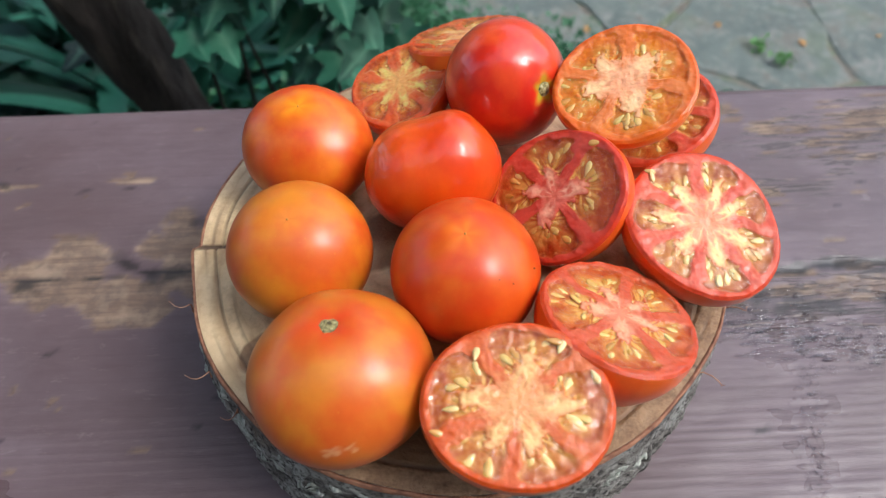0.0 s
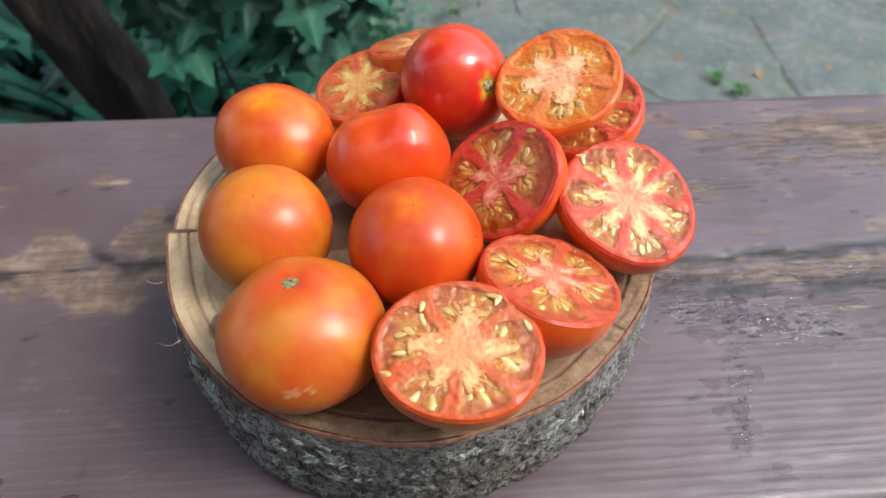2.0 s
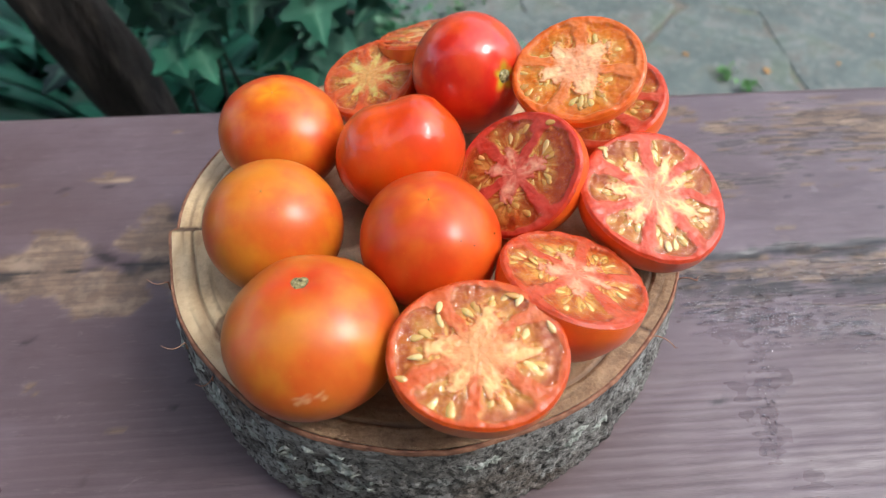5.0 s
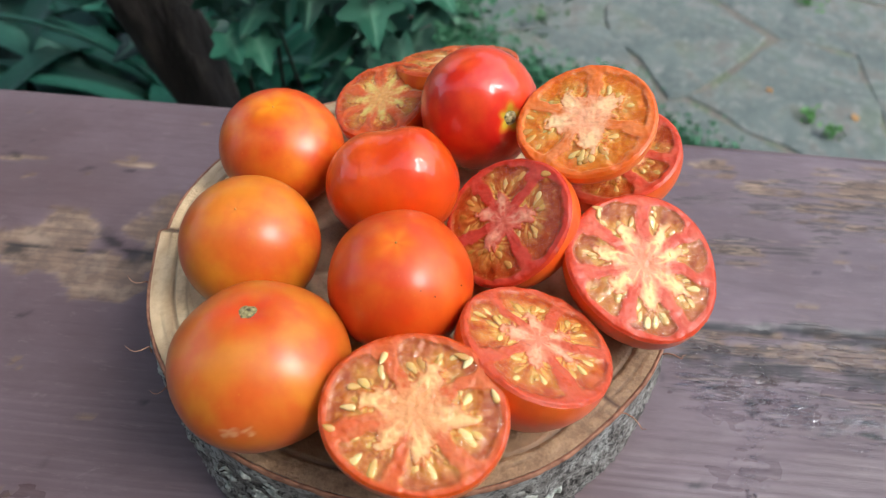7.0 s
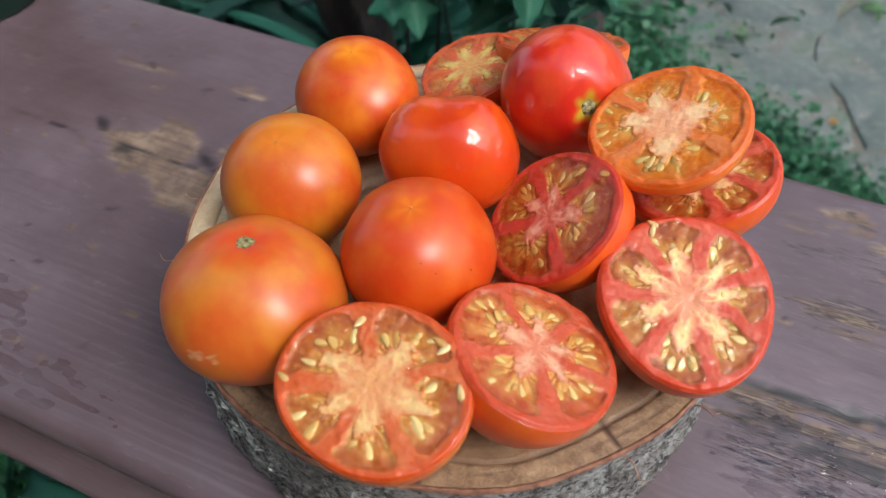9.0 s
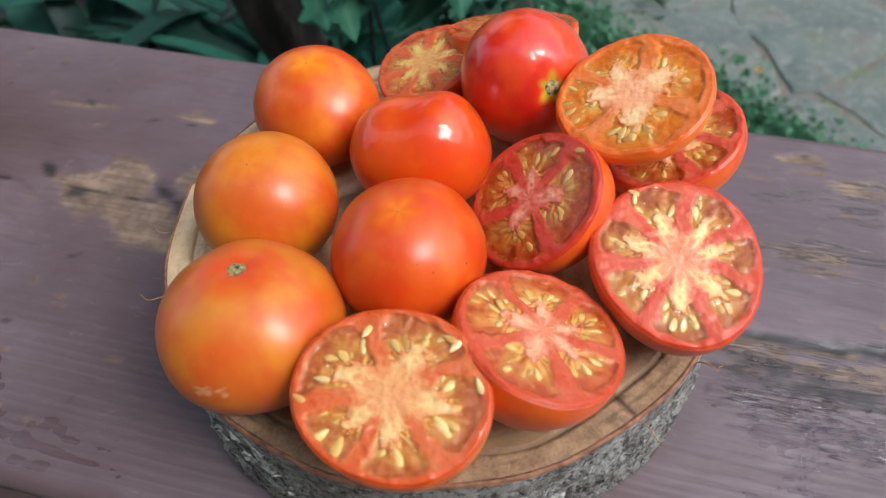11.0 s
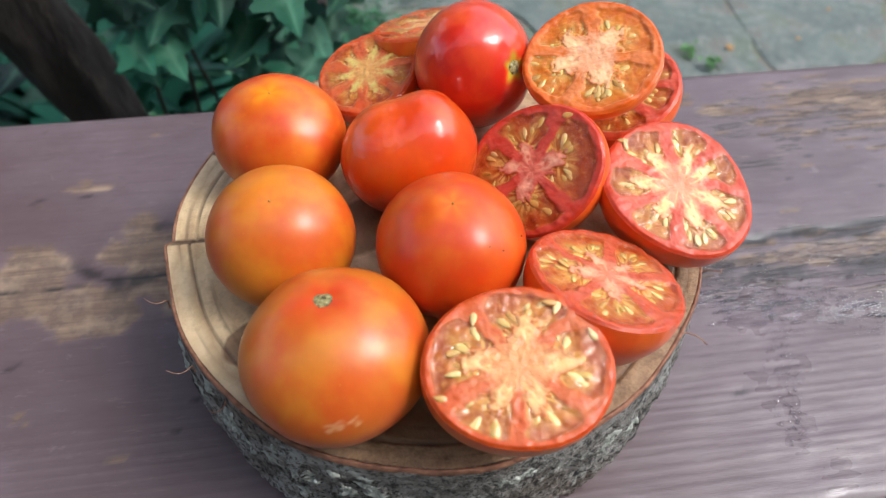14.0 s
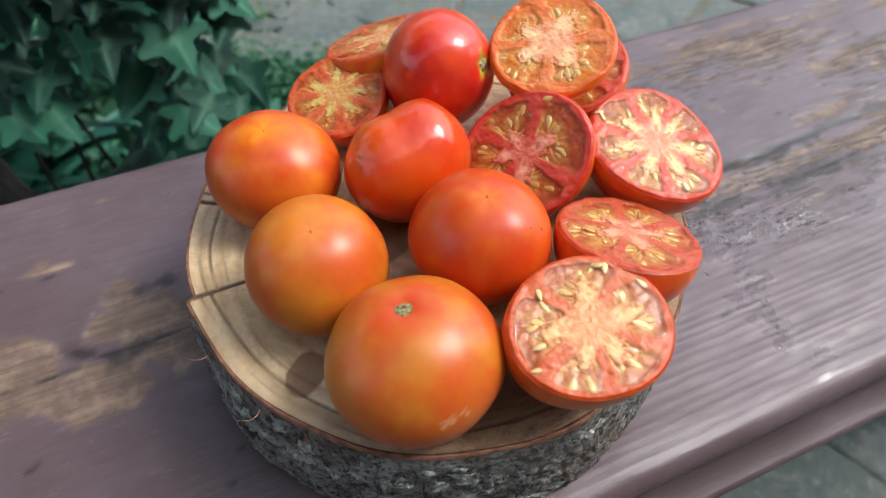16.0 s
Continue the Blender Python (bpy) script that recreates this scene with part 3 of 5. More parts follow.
for sx in (-0.72, 0.72):
    leg = part("leg", board(0.06, 0.16, -GROUND - 0.034), M_PLANK, bench)
    leg.location = (sx, 0.008, (-GROUND - 0.034) / 2)

def water_beads():
    """Low beads of water along the grain and down a runnel."""
    rng = random.Random(31)
    verts, faces = [], []
    spots = []
    for k in range(430):
        x = rng.uniform(0.088, 0.155)
        y = -0.011 - 0.20 * (x - 0.088) + rng.gauss(0, 0.005)
        spots.append((x, y, rng.uniform(0.0007, 0.0046), rng.uniform(0.0003, 0.0010)))
    for k in range(170):
        f = rng.random()
        spots.append((0.113 - 0.015 * f + rng.gauss(0, 0.0024), -0.018 - 0.048 * f, rng.uniform(0.0003, 0.0011), rng.uniform(0.0003, 0.0012)))
    for k in range(60):
        spots.append((rng.uniform(0.09, 0.2), rng.uniform(-0.006, 0.004), rng.uniform(0.0006, 0.0026), rng.uniform(0.0003, 0.0006)))
    for x, y, rx, ry in spots:
        o, ns = len(verts), 10
        for f, z in ((1.0, -0.0004), (0.8, 0.22), (0.42, 0.40)):
            for j in range(ns):
                t = 2 * math.pi * j / ns
                w = 1 + 0.35 * noise.noise(Vector((x * 900 + math.cos(t), y * 900 + math.sin(t), 1)))
                verts.append((x + rx * f * w * math.cos(t), y + ry * f * w * math.sin(t), z * ry if z > 0 else z))
        faces += [tuple(o + q for q in f) for f in grid_faces(ns, 3)] + [tuple(o + 2 * ns + j for j in range(ns))]
    ob = new("water_beads", mesh_of("water_beads", verts, faces))
    ob.data.materials.append(M_WATER)
    tagged(ob, "beads of clear rain water on the painted plank", "water", kind="stuff")


water_beads()

# ---- log slice ----
LOG = Vector((-0.0010, -0.0010, 0))


def log_radius(t):
    """Rim of the slice, in metres, by the angle."""
    d = np.degrees(np.mod(t, 2 * np.pi))
    r = 0.0752 + 0.0010 * np.cos(2 * t - 0.6) + 0.0006 * np.sin(3 * t + 1.0) + 0.0003 * np.sin(11 * t) + 0.0025 * np.exp(-((d - 25) / 16) ** 2)
    r = r + 0.0016 * np.exp(-np.clip(d - 180.5, 0, 99) / 9) * smooth01(d, 180.0, 180.9) * (d < 240) - 0.0008 * np.exp(-np.clip(180.5 - d, 0, 99) / 14) * (d <= 180.5)
    return r


def bark_relief(t, z, s):
    """Roughness of the bark, in metres."""
    c, w = math.cos(t), math.sin(t)
    big = 0.0010 * noise.fractal(Vector((c * 7, w * 7, z * 60)), 1.0, 2.0, 4) * min(1, 3 * s + 0.1)
    return big + 0.0009 * noise.fractal(Vector((c * 40, w * 40, z * 420)), 1.0, 2.0, 3) * min(1, 4 * s)


def build_log():
    thing = tagged(new("log_slice"), "round log slice with grey lichened bark and pale sawn top", "wood slice")
    thing.location = LOG
    nu = 560
    th = np.arange(nu) * 2 * np.pi / nu
    # end grain
    rho = np.concatenate([[0.0008], np.linspace(0.012, 0.7, 34), np.linspace(0.71, 0.984, 46)])
    R, A = np.meshgrid(rho, th, indexing="ij")
    rad = R * log_radius(A)
    X, Y = rad * np.cos(A), rad * np.sin(A)
    ring = 0.905 + 0.010 * fbm(np.cos(th) * 2, np.sin(th) * 2, 0.4, 3)
    off = np.abs(R - ring[None, :]) * 0.0752
    groove = 1 - smooth01(off, 0.0001, 0.0007)
    band = smooth01(R, ring[None, :] - 0.004, ring[None, :] + 0.004)
    band = band * (0.3 + 0.7 * smooth01(0.6 * X - Y, -0.02, 0.05))
    crack = 0.8 * groove * np.clip(0.75 + 0.8 * fbm(np.cos(A) * 5, np.sin(A) * 5, 2, 2), 0, 1)
    for at, force in ((0.945, 0.55), (0.855, 0.35)):
        line = at + 0.010 * fbm(np.cos(th) * 2.4, np.sin(th) * 2.4, at * 9, 3)
        crack = np.maximum(crack, force * (1 - smooth01(np.abs(R - line[None, :]) * 0.0752, 0.0001, 0.0006)) * np.clip(0.5 + 1.3 * fbm(np.cos(A) * 4, np.sin(A) * 4, at * 7, 2), 0, 1))
    for ang, inner, wide in ((180.3, 0.55, 0.0003), (152.0, 0.72, 0.0005), (149.0, 0.86, 0.0003), (-75.0, 0.80, 0.0004), (-38.0, 0.83, 0.0004), (96.0, 0.62, 0.0003)):
        d = np.abs((A - radians(ang) + np.pi) % (2 * np.pi) - np.pi) * rad
        crack = np.maximum(crack, (1 - smooth01(d, wide, wide * 2.6)) * smooth01(R, inner, inner + 0.08))
    stain = np.full(R.shape, -9.0)
    for p in ((-0.053, -0.035, 0.005, 0.007, -40), (-0.020, 0.000, 0.016, 0.010, 30), (0.004, -0.062, 0.04, 0.016, 0), (0.04, -0.054, 0.030, 0.016, 35), (0.066, -0.03, 0.016, 0.024, -20)):
        stain = np.maximum(stain, blob(X, Y, *p))
    stain = np.clip(stain * 2 + 0.3 + 0.35 * fbm(X * 120, Y * 120, 0, 3), 0, 1) * (stain > -0.3)
    Z = TOP - 0.0006 * groove - 0.0004 * crack * (R < 0.97) + 0.0002 * fbm(X * 60, Y * 60, 1, 2)
    me = mesh_of("end_grain", np.stack([X, Y, Z], -1).reshape(-1, 3), grid_faces(nu, len(rho)) + [tuple(range(nu))[::-1]], stain=stain.ravel(), band=band.ravel(), crack=np.clip(crack, 0, 1).ravel())
    part("end_grain", me, M_GRAIN, thing, "pale sawn end grain with growth rings and damp stains")
    # thin inner bark edge
    rows = []
    for f, z in ((0.9842, TOP - 0.0002), (0.989, TOP + 0.0002), (0.995, TOP + 0.0001), (0.999, TOP - 0.0012)):
        r = log_radius(th) * f + 0.0002 * fbm(np.cos(th) * 9, np.sin(th) * 9, 0.3, 2)
        rows.append(np.stack([r * np.cos(th), r * np.sin(th), z + 0.0002 * fbm(np.cos(th) * 24, np.sin(th) * 24, 0.7, 2)], -1))
    part("inner_bark", mesh_of("inner_bark", np.concatenate(rows), grid_faces(nu, 4)), M_RIM, thing, "thin red-brown inner bark edge")
    # bark
    zs = np.linspace(TOP - 0.0009, 0.0002, 44)
    rows = []
    for k, z in enumerate(zs):
        s = k / 43
        r = log_radius(th) * (0.998 + 0.055 * s - 0.026 * s * s)
        r = r + np.array([bark_relief(t, z, s) for t in th])
        r = r - 0.0012 * smooth01(s, 0.9, 1.0)
        rows.append(np.stack([r * np.cos(th), r * np.sin(th), np.full(nu, z)], -1))
    faces = grid_faces(nu, 44) + [tuple(43 * nu + i for i in range(nu))]
    part("bark", mesh_of("bark", np.concatenate(rows), faces), M_BARK, thing, "rough grey bark")
    # lichen crusts
    rng = random.Random(4)
    for ang, z, w, h in ((-147, 0.034, 0.009, 0.006), (-138, 0.026, 0.011, 0.005), (-126, 0.030, 0.008, 0.006), (-112, 0.031, 0.0085, 0.007), (-106, 0.024, 0.008, 0.004), (-84, 0.034, 0.008, 0.003),
                         (-152, 0.022, 0.006, 0.006), (-97, 0.008, 0.009, 0.002), (-60, 0.028, 0.006, 0.004), (-160, 0.030, 0.006, 0.007), (-120, 0.016, 0.006, 0.003)):
        for flake in range(6):
            a0, z0 = radians(ang) + rng.gauss(0, 0.6) * w / 0.076, z + rng.gauss(0, 0.5) * h
            size, verts, nr, ns = rng.uniform(0.0012, 0.0034), [], 4, 20
            for i in range(nr):
                for j in range(ns):
                    t = 2 * math.pi * j / ns
                    q = (i + 0.15) / (nr - 0.85)
                    wob = max(0.25, 1 + 1.1 * noise.fractal(Vector((math.cos(t) * 1.9 + a0 * 40, math.sin(t) * 1.9, z0 * 999)), 1, 2, 4))
                    a = a0 + size * q * wob * math.cos(t) / 0.076
                    zz = min(max(z0 + 0.8 * size * q * wob * math.sin(t), 0.001), TOP - 0.002)
                    s = (TOP - 0.0009 - zz) / (TOP - 0.0011)
                    r = float(log_radius(np.array([a]))[0]) * (0.998 + 0.055 * s - 0.026 * s * s) + bark_relief(a, zz, s) + 0.0005 - 0.0009 * q ** 3 + 0.0003 * noise.noise(Vector((t * 2, q * 5, a0)))
                    verts.append((r * math.cos(a), r * math.sin(a), zz))
            part("lichen", mesh_of("lichen", verts, grid_faces(ns, nr) + [tuple(range(ns))[::-1]]), M_LICHEN, thing, "pale grey-green lichen crust")
    # loose bark fibres
    for x, y, z, dx, dy, dz in ((0.0585, -0.0455, 0.0415, 0.007, -0.003, -0.001), (0.0715, -0.026, 0.040, 0.006, -0.001, 0.003), (-0.0665, -0.0385, 0.040, -0.005, -0.001, 0.002),
                                (-0.0745, -0.018, 0.040, -0.005, 0.001, 0.002), (-0.058, -0.049, 0.040, -0.003, -0.002, 0.001)):
        pts = [(x + dx * s + 0.0010 * math.sin(5 * s), y + dy * s + 0.0012 * math.cos(6 * s) - 0.0012, z + dz * s + 0.0012 * math.sin(4 * s)) for s in np.linspace(-0.25, 1, 9)]
        vs, fs = tube(pts, np.linspace(0.00022, 0.00008, 9), 5)
        part("bark_fibre", mesh_of("bark_fibre", vs, fs), M_FIBRE, thing)
    return thing


build_log()

# ---- tomatoes ----
def turn3(a, b, c):
    return (Matrix.Rotation(radians(a), 3, "Z") @ Matrix.Rotation(radians(b), 3, "Y") @ Matrix.Rotation(radians(c), 3, "Z"))


def whole_tomato(label, centre, axes, turn, stem, mat, scar=0.0022, dimple=0.06, lobes=0.012, seed=0, dent=0.0, scuffs=(), specks=()):
    M = turn3(*turn)
    A = M @ Matrix.Diagonal(Vector(axes)) @ M.transposed()
    pole = Vector(stem).normalized()
    q = pole.to_track_quat("Z", "Y").to_matrix()
    nu, nv = 112, 76
    verts, top, star, scuffed = [], [], [], []
    for j in range(nv + 1):
        p = math.pi * (0.004 + 0.992 * j / nv)
        for i in range(nu):
            t = 2 * math.pi * i / nu
            u = q @ Vector((math.sin(p) * math.cos(t), math.sin(p) * math.sin(t), math.cos(p)))
            k = 1 - dimple * math.exp(-(p / 0.16) ** 2) + dimple * 0.25 * math.exp(-((p - 0.42) / 0.22) ** 2)
            k += lobes * math.sin(p) * math.cos(5 * t + seed) * (0.4 + 0.6 * math.exp(-(p / 1.0) ** 2))
            k += 0.012 * noise.noise(u * 1.6 + Vector((seed, 0, 3)))
            if dent:
                k -= dent * math.exp(-((u.x + 0.2) / 0.32) ** 2) * smooth(u.z + 0.35 * u.y, 0.1, 1.0)
                k += 0.055 * math.exp(-((u.x - 0.42) / 0.26) ** 2) * smooth(u.z, 0.0, 0.8)
            verts.append(Vector(centre) + A @ (u * k))
            near = max([1 - ((u - Vector(d)).length / 0.10) ** 2 for d in scuffs], default=0)
            scuffed.append(max(0.0, near) * max(0.0, 0.55 + 1.6 * noise.fractal(u * 16, 1.0, 2.0, 3)))
            top.append(math.cos(p))
            star.append(0.010 * math.cos(5 * t + seed) + 0.022 * noise.noise(u * 3 + Vector((0, seed, 0))))
    base = Vector((centre[0], centre[1], min(w.z for w in verts)))
    thing = tagged(new("tomato"), label, "tomato", "tomatoes on the log slice")
    thing.location = base
    faces = [f[::-1] for f in grid_faces(nu, nv + 1)] + [tuple(range(nu)), tuple(nv * nu + i for i in range(nu))[::-1]]
    part("fruit", mesh_of("fruit", [w - base for w in verts], faces, top=top, star=star, scuff=scuffed), mat, thing)
    for d in specks:
        bm = bmesh.new()
        bmesh.ops.create_icosphere(bm, subdivisions=1, radius=1)
        for w in bm.verts:
            w.co = Vector(centre) + A @ (Vector(d).normalized() * 1.004) - base + w.co * 0.00022
        part("speck", bm, M_SPECK, thing, "tiny dark speck")
    if scar:
        at = Vector(centre) + A @ (pole * (1 - dimple * 0.93))
        ns, nr, vs = 14, 4, []
        for i in range(nr):
            for j in range(ns):
                t, f = 2 * math.pi * j / ns, (i + 0.05) / (nr - 1)
                r = scar * f * (1 + 0.35 * noise.noise(Vector((math.cos(t) * 2 + seed, math.sin(t) * 2, seed))))
                h = 0.0006 * (1 - f * f) + 0.0003 * noise.noise(Vector((t, f * 3, seed))) + 0.25 * scar * f * f * 0.35
                vs.append(at + q @ Vector((r * math.cos(t), r * math.sin(t), h)) - base)
        part("stem_scar", mesh_of("stem_scar", vs, grid_faces(ns, nr) + [tuple(range(ns))[::-1]]), M_SCAR if scar > 0.001 else M_TIP, thing, "dry corky stem scar" if scar > 0.001 else "tiny pale stem point")
    return thing


def smooth(x, a, b):
    return float(smooth01(np.array(x), a, b))


whole_tomato("large orange-red tomato with olive shoulders and pale scuffs", (-0.0305, -0.0521, 0.0601), (0.0210, 0.0206, 0.0170), (301.8, -6.0, 44.6), (-0.06, 0.19, 0.98),
             skin_material("skin_large", lin(196, 66, 20), lin(198, 108, 34), lin(202, 66, 20), 0.55, 1.0, 0.9, 0.28, lin(200, 126, 34)), 0.0020, 0.05, 0.012, 1, scuffs=((0.04, -0.94, 0.33), (-0.08, -0.95, 0.3), (0.15, -0.93, 0.34)))
whole_tomato("round orange tomato with an ochre tinge", (-0.0426, -0.0164, 0.0591), (0.0184, 0.0183, 0.0155), (283.7, 28.1, 286.0), (-0.01, -0.17, 0.98),
             skin_material("skin_ochre", lin(192, 54, 16), lin(198, 110, 30), lin(210, 118, 32), 0.46, 2.9, 0.95, 0.28, lin(206, 130, 28)), 0.0003, 0.02, 0.006, 2)
whole_tomato("round orange-red tomato with a yellow star at its stem end", (-0.0436, 0.0222, 0.0582), (0.0180, 0.0195, 0.0150), (250.3, 17.9, 347.1), (-0.03, -0.04, 1.0),
             skin_material("skin_star", lin(196, 54, 12), lin(208, 90, 20), lin(232, 140, 22), 0.5, 3.1, 0.90, 0.3, lin(220, 126, 26)), 0.0003, 0.02, 0.008, 3)
whole_tomato("round red-orange tomato with a small stem point", (-0.0014, -0.0261, 0.0616), (0.0205, 0.0183, 0.0176), (275.0, -30.0, 0.9), (-0.03, -0.07, 0.99),
             skin_material("skin_redorange", lin(194, 42, 10), lin(208, 80, 16), lin(222, 112, 28), 0.34, 4.4, 0.95, 0.3, lin(212, 106, 26)), 0.0003, 0.02, 0.008, 4, specks=((0.83, -0.29, 0.47), (0.52, -0.59, 0.62), (0.34, -0.59, 0.73), (1.0, -0.14, -0.26)))
whole_tomato("kidney-shaped glossy red-orange tomato with a deep fold", (-0.0078, 0.0074, 0.0610), (0.0190, 0.0158, 0.0178), (10, 0, 0), (-0.15, 0.9, 0.35),
             skin_material("skin_kidney", lin(210, 56, 6), lin(216, 78, 8), lin(210, 74, 12), 0.45, 5.2, 0.9, 0.85, lin(220, 96, 16), 0.32), 0.0, 0.0, 0.0, 5, dent=0.095)
whole_tomato("deep red tomato on its side, yellow-green ring at stem scar", (0.0150, 0.0380, 0.0655), (0.0183, 0.0176, 0.0226), (62.7, -35.8, 351.4), (0.54, -0.73, 0.42),
             skin_material("skin_red", lin(198, 26, 18), lin(220, 56, 22), lin(190, 164, 44), 0.35, 6.7, 0.972, 0.85, lin(226, 84, 30), 0.2), 0.0024, 0.07, 0.008, 6)


def seed_mesh():
    nu, nv, vs = 8, 6, []
    for j in range(nv):
        p = math.pi * (0.03 + 0.94 * j / (nv - 1))
        z = math.cos(p)
        w = math.sin(p) * (0.80 - 0.38 * z)
        for i in range(nu):
            t = 2 * math.pi * i / nu
            vs.append((0.0020 * z, 0.00125 * w * math.cos(t), 0.00046 * w * math.sin(t)))
    me = mesh_of("seed", vs, [f[::-1] for f in grid_faces(nu, nv)] + [tuple(range(nu)), tuple((nv - 1) * nu + i for i in range(nu))[::-1]])
    me.materials.append(M_SEED)
    return me


SEED = seed_mesh()


def tomato_half(label, centre, normal, harm, depth, locules, seeds, mats, core=0.32, lobe=0.22, wall=0.105, stray=(), seed=0, fan=0, pip=1.0):
    """A cut tomato: outline harm (mm), dome depth behind the cut, locule angles in degrees, seeds (mm) in the cut plane."""
    skin, flesh, gel = mats
    n = Vector(normal).normalized()
    e1 = Vector((0, 1, 0)).cross(n).normalized()
    e2 = n.cross(e1)
    c = Vector(centre)
    h = [v / 1000 for v in harm]

    def edge(t):
        return h[0] + h[1] * np.cos(t) + h[2] * np.sin(t) + h[3] * np.cos(2 * t) + h[4] * np.sin(2 * t) + h[5] * np.cos(3 * t) + h[6] * np.sin(3 * t)

    nu, nr = 288, 84
    th = np.arange(nu) * 2 * np.pi / nu
    rho = np.linspace(0.012, 1.0, nr)
    P, T = np.meshgrid(rho, th, indexing="ij")
    ex, ey = P * np.cos(T), P * np.sin(T)
    w1, w2 = fbm(ex * 3.2 + seed, ey * 3.2, seed, 3), fbm(ex * 3.2, ey * 3.2 + seed, 7 + seed, 3)
    Tw, Pw = T + 0.13 * w1, P + 0.05 * w2
    ang = sorted(radians(a) % (2 * np.pi) for a in locules)
    k = len(ang)
    gelm, lobes, own = np.zeros_like(P), np.zeros_like(P), np.zeros(P.shape, int)
    for i, a in enumerate(ang):
        prev, nxt = ang[i - 1] - (2 * np.pi if i == 0 else 0), ang[(i + 1) % k] + (2 * np.pi if i == k - 1 else 0)
        lo, hi = (a - prev) / 2, (nxt - a) / 2
        d = (Tw - a + np.pi) % (2 * np.pi) - np.pi
        room = np.where(d < 0, lo, hi)
        septum = 0.055 / np.clip(P, 0.25, 1)
        inside = smooth01(room - np.abs(d), septum - 0.02, septum + 0.14)
        out = 1 - wall - 0.10 * (np.abs(d) / room) ** 3
        inside = inside * (1 - smooth01(Pw, out - 0.04, out + 0.05))
        tongue = np.exp(-(d / (0.42 * (lo + hi) / 2 + 0.05)) ** 2)
        lobes = np.maximum(lobes, tongue)
        gelm = np.maximum(gelm, inside)
        own[inside > 0.3] = i
    rag = fbm(ex * 10 + seed, ey * 10, 12 + seed, 4)
    reach = core - 0.05 + (lobe + 0.04) * lobes + 0.05 * w2 + 0.15 * rag
    corem = 1 - smooth01(Pw, reach - 0.24, reach + 0.22)
    gelm = gelm * smooth01(Pw, reach - 0.04, reach + 0.14)
    heart = np.clip(lobes * smooth01(Pw, reach - 0.30, reach - 0.12) * corem, 0, 1)
    fine = fbm(ex * 9 + seed, ey * 9, 3, 3)
    # pale fibres that fan out from the ends of the core lobes
    hubx, huby = np.array([0.36 * math.cos(a) for a in ang])[own], np.array([0.36 * math.sin(a) for a in ang])[own]
    fa, fd = np.arctan2(ey - huby, ex - hubx), np.hypot(ex - hubx, ey - huby)
    fibre = np.clip(0.5 + 1.5 * fbm(np.cos(fa) * 5.5 + own * 3, np.sin(fa) * 5.5, seed + 20, 2), 0, 1) * (1 - smooth01(fd, 0.16, 0.42))
    streak = np.clip(0.5 + 0.8 * fbm(np.cos(Tw) * 11 + seed, np.sin(Tw) * 11, P * 2.2, 3), 0, 1)
    lip = np.clip(4 * gelm * (1 - gelm), 0, 1)
    H = -0.00055 * gelm + 0.00022 * fine + 0.00045 * w1 * P + 0.00015 * lip
    hem = smooth01(P, 0.96, 1.0)
    H = H * (1 - hem) - 0.0007 * hem
    Rr = P * edge(T) * (1 + 0.006 * fbm(np.cos(T) * 6, np.sin(T) * 6, seed, 3) * P)
    # where the seeds lie
    rng = random.Random(seed + 11)
    spots = [(x / 1000, y / 1000, 0) for x, y in seeds] + [(x / 1000, y / 1000, 1) for x, y in stray]
    for a in ang:
        for q in range(4):
            t, f = a + rng.uniform(-0.42, 0.42) * 6 / k, rng.uniform(0.48, 0.78)
            spots.append((f * h[0] * math.cos(t), f * h[0] * math.sin(t), 2))
    for a in ang[:fan]:
        for q in range(5):
            t = a + (q - 2) * 0.17 + rng.uniform(-0.05, 0.05)
            f = rng.uniform(0.58, 0.72) - 0.05 * abs(q - 2)
            spots.append((f * h[0] * math.cos(t), f * h[0] * math.sin(t), 0))
    halo = np.zeros_like(P)
    gx, gy = Rr * np.cos(T), Rr * np.sin(T)
    for x, y, loose in spots:
        if loose != 1:
            halo = np.maximum(halo, np.exp(-((gx - x) ** 2 + (gy - y) ** 2) / 0.0024 ** 2))
    # the dome behind the cut
    nd = 22
    dome = []
    for j in range(nd):
        s = j / (nd - 1)
        f = max(0.0, 1 - s ** 1.95) ** (1 / 1.95) * (1 + 0.02 * math.sin(math.pi * min(1, 2 * s)))
        rr = edge(th) * (1 + 0.006 * fbm(np.cos(th) * 6, np.sin(th) * 6, seed, 3) * max(0.0, 1 - 3 * s)) * max(f, 0.012)
        for t, r in zip(th, rr):
            dome.append(c + e1 * float(r * math.cos(t)) + e2 * float(r * math.sin(t)) - n * (0.0007 + depth * s))
    base = Vector((c.x, c.y, min(w.z for w in dome)))
    thing = tagged(new("tomato_half"), label, "tomato half", "cut tomatoes on the log slice")
    thing.location = base
    topd = np.repeat(-np.linspace(0, 1, nd), nu)
    faces = grid_faces(nu, nd) + [tuple((nd - 1) * nu + i for i in range(nu))]
    part("skin", mesh_of("skin", [w - base for w in dome], [f[::-1] for f in faces], top=topd, star=topd * 0), skin, thing, "thin glossy skin")
    pts = [c + e1 * float(r * math.cos(t)) + e2 * float(r * math.sin(t)) + n * float(z) - base for r, t, z in zip(Rr.ravel(), T.ravel(), H.ravel())]
    allf = grid_faces(nu, nr)
    g, o = gelm.ravel(), own.ravel()
    groups = {-1: [tuple(range(nu))[::-1]]}
    for f in allf:
        inside = np.mean([g[q] for q in f]) > 0.45
        groups.setdefault(int(o[f[0]]) if inside else -1, []).append(f)
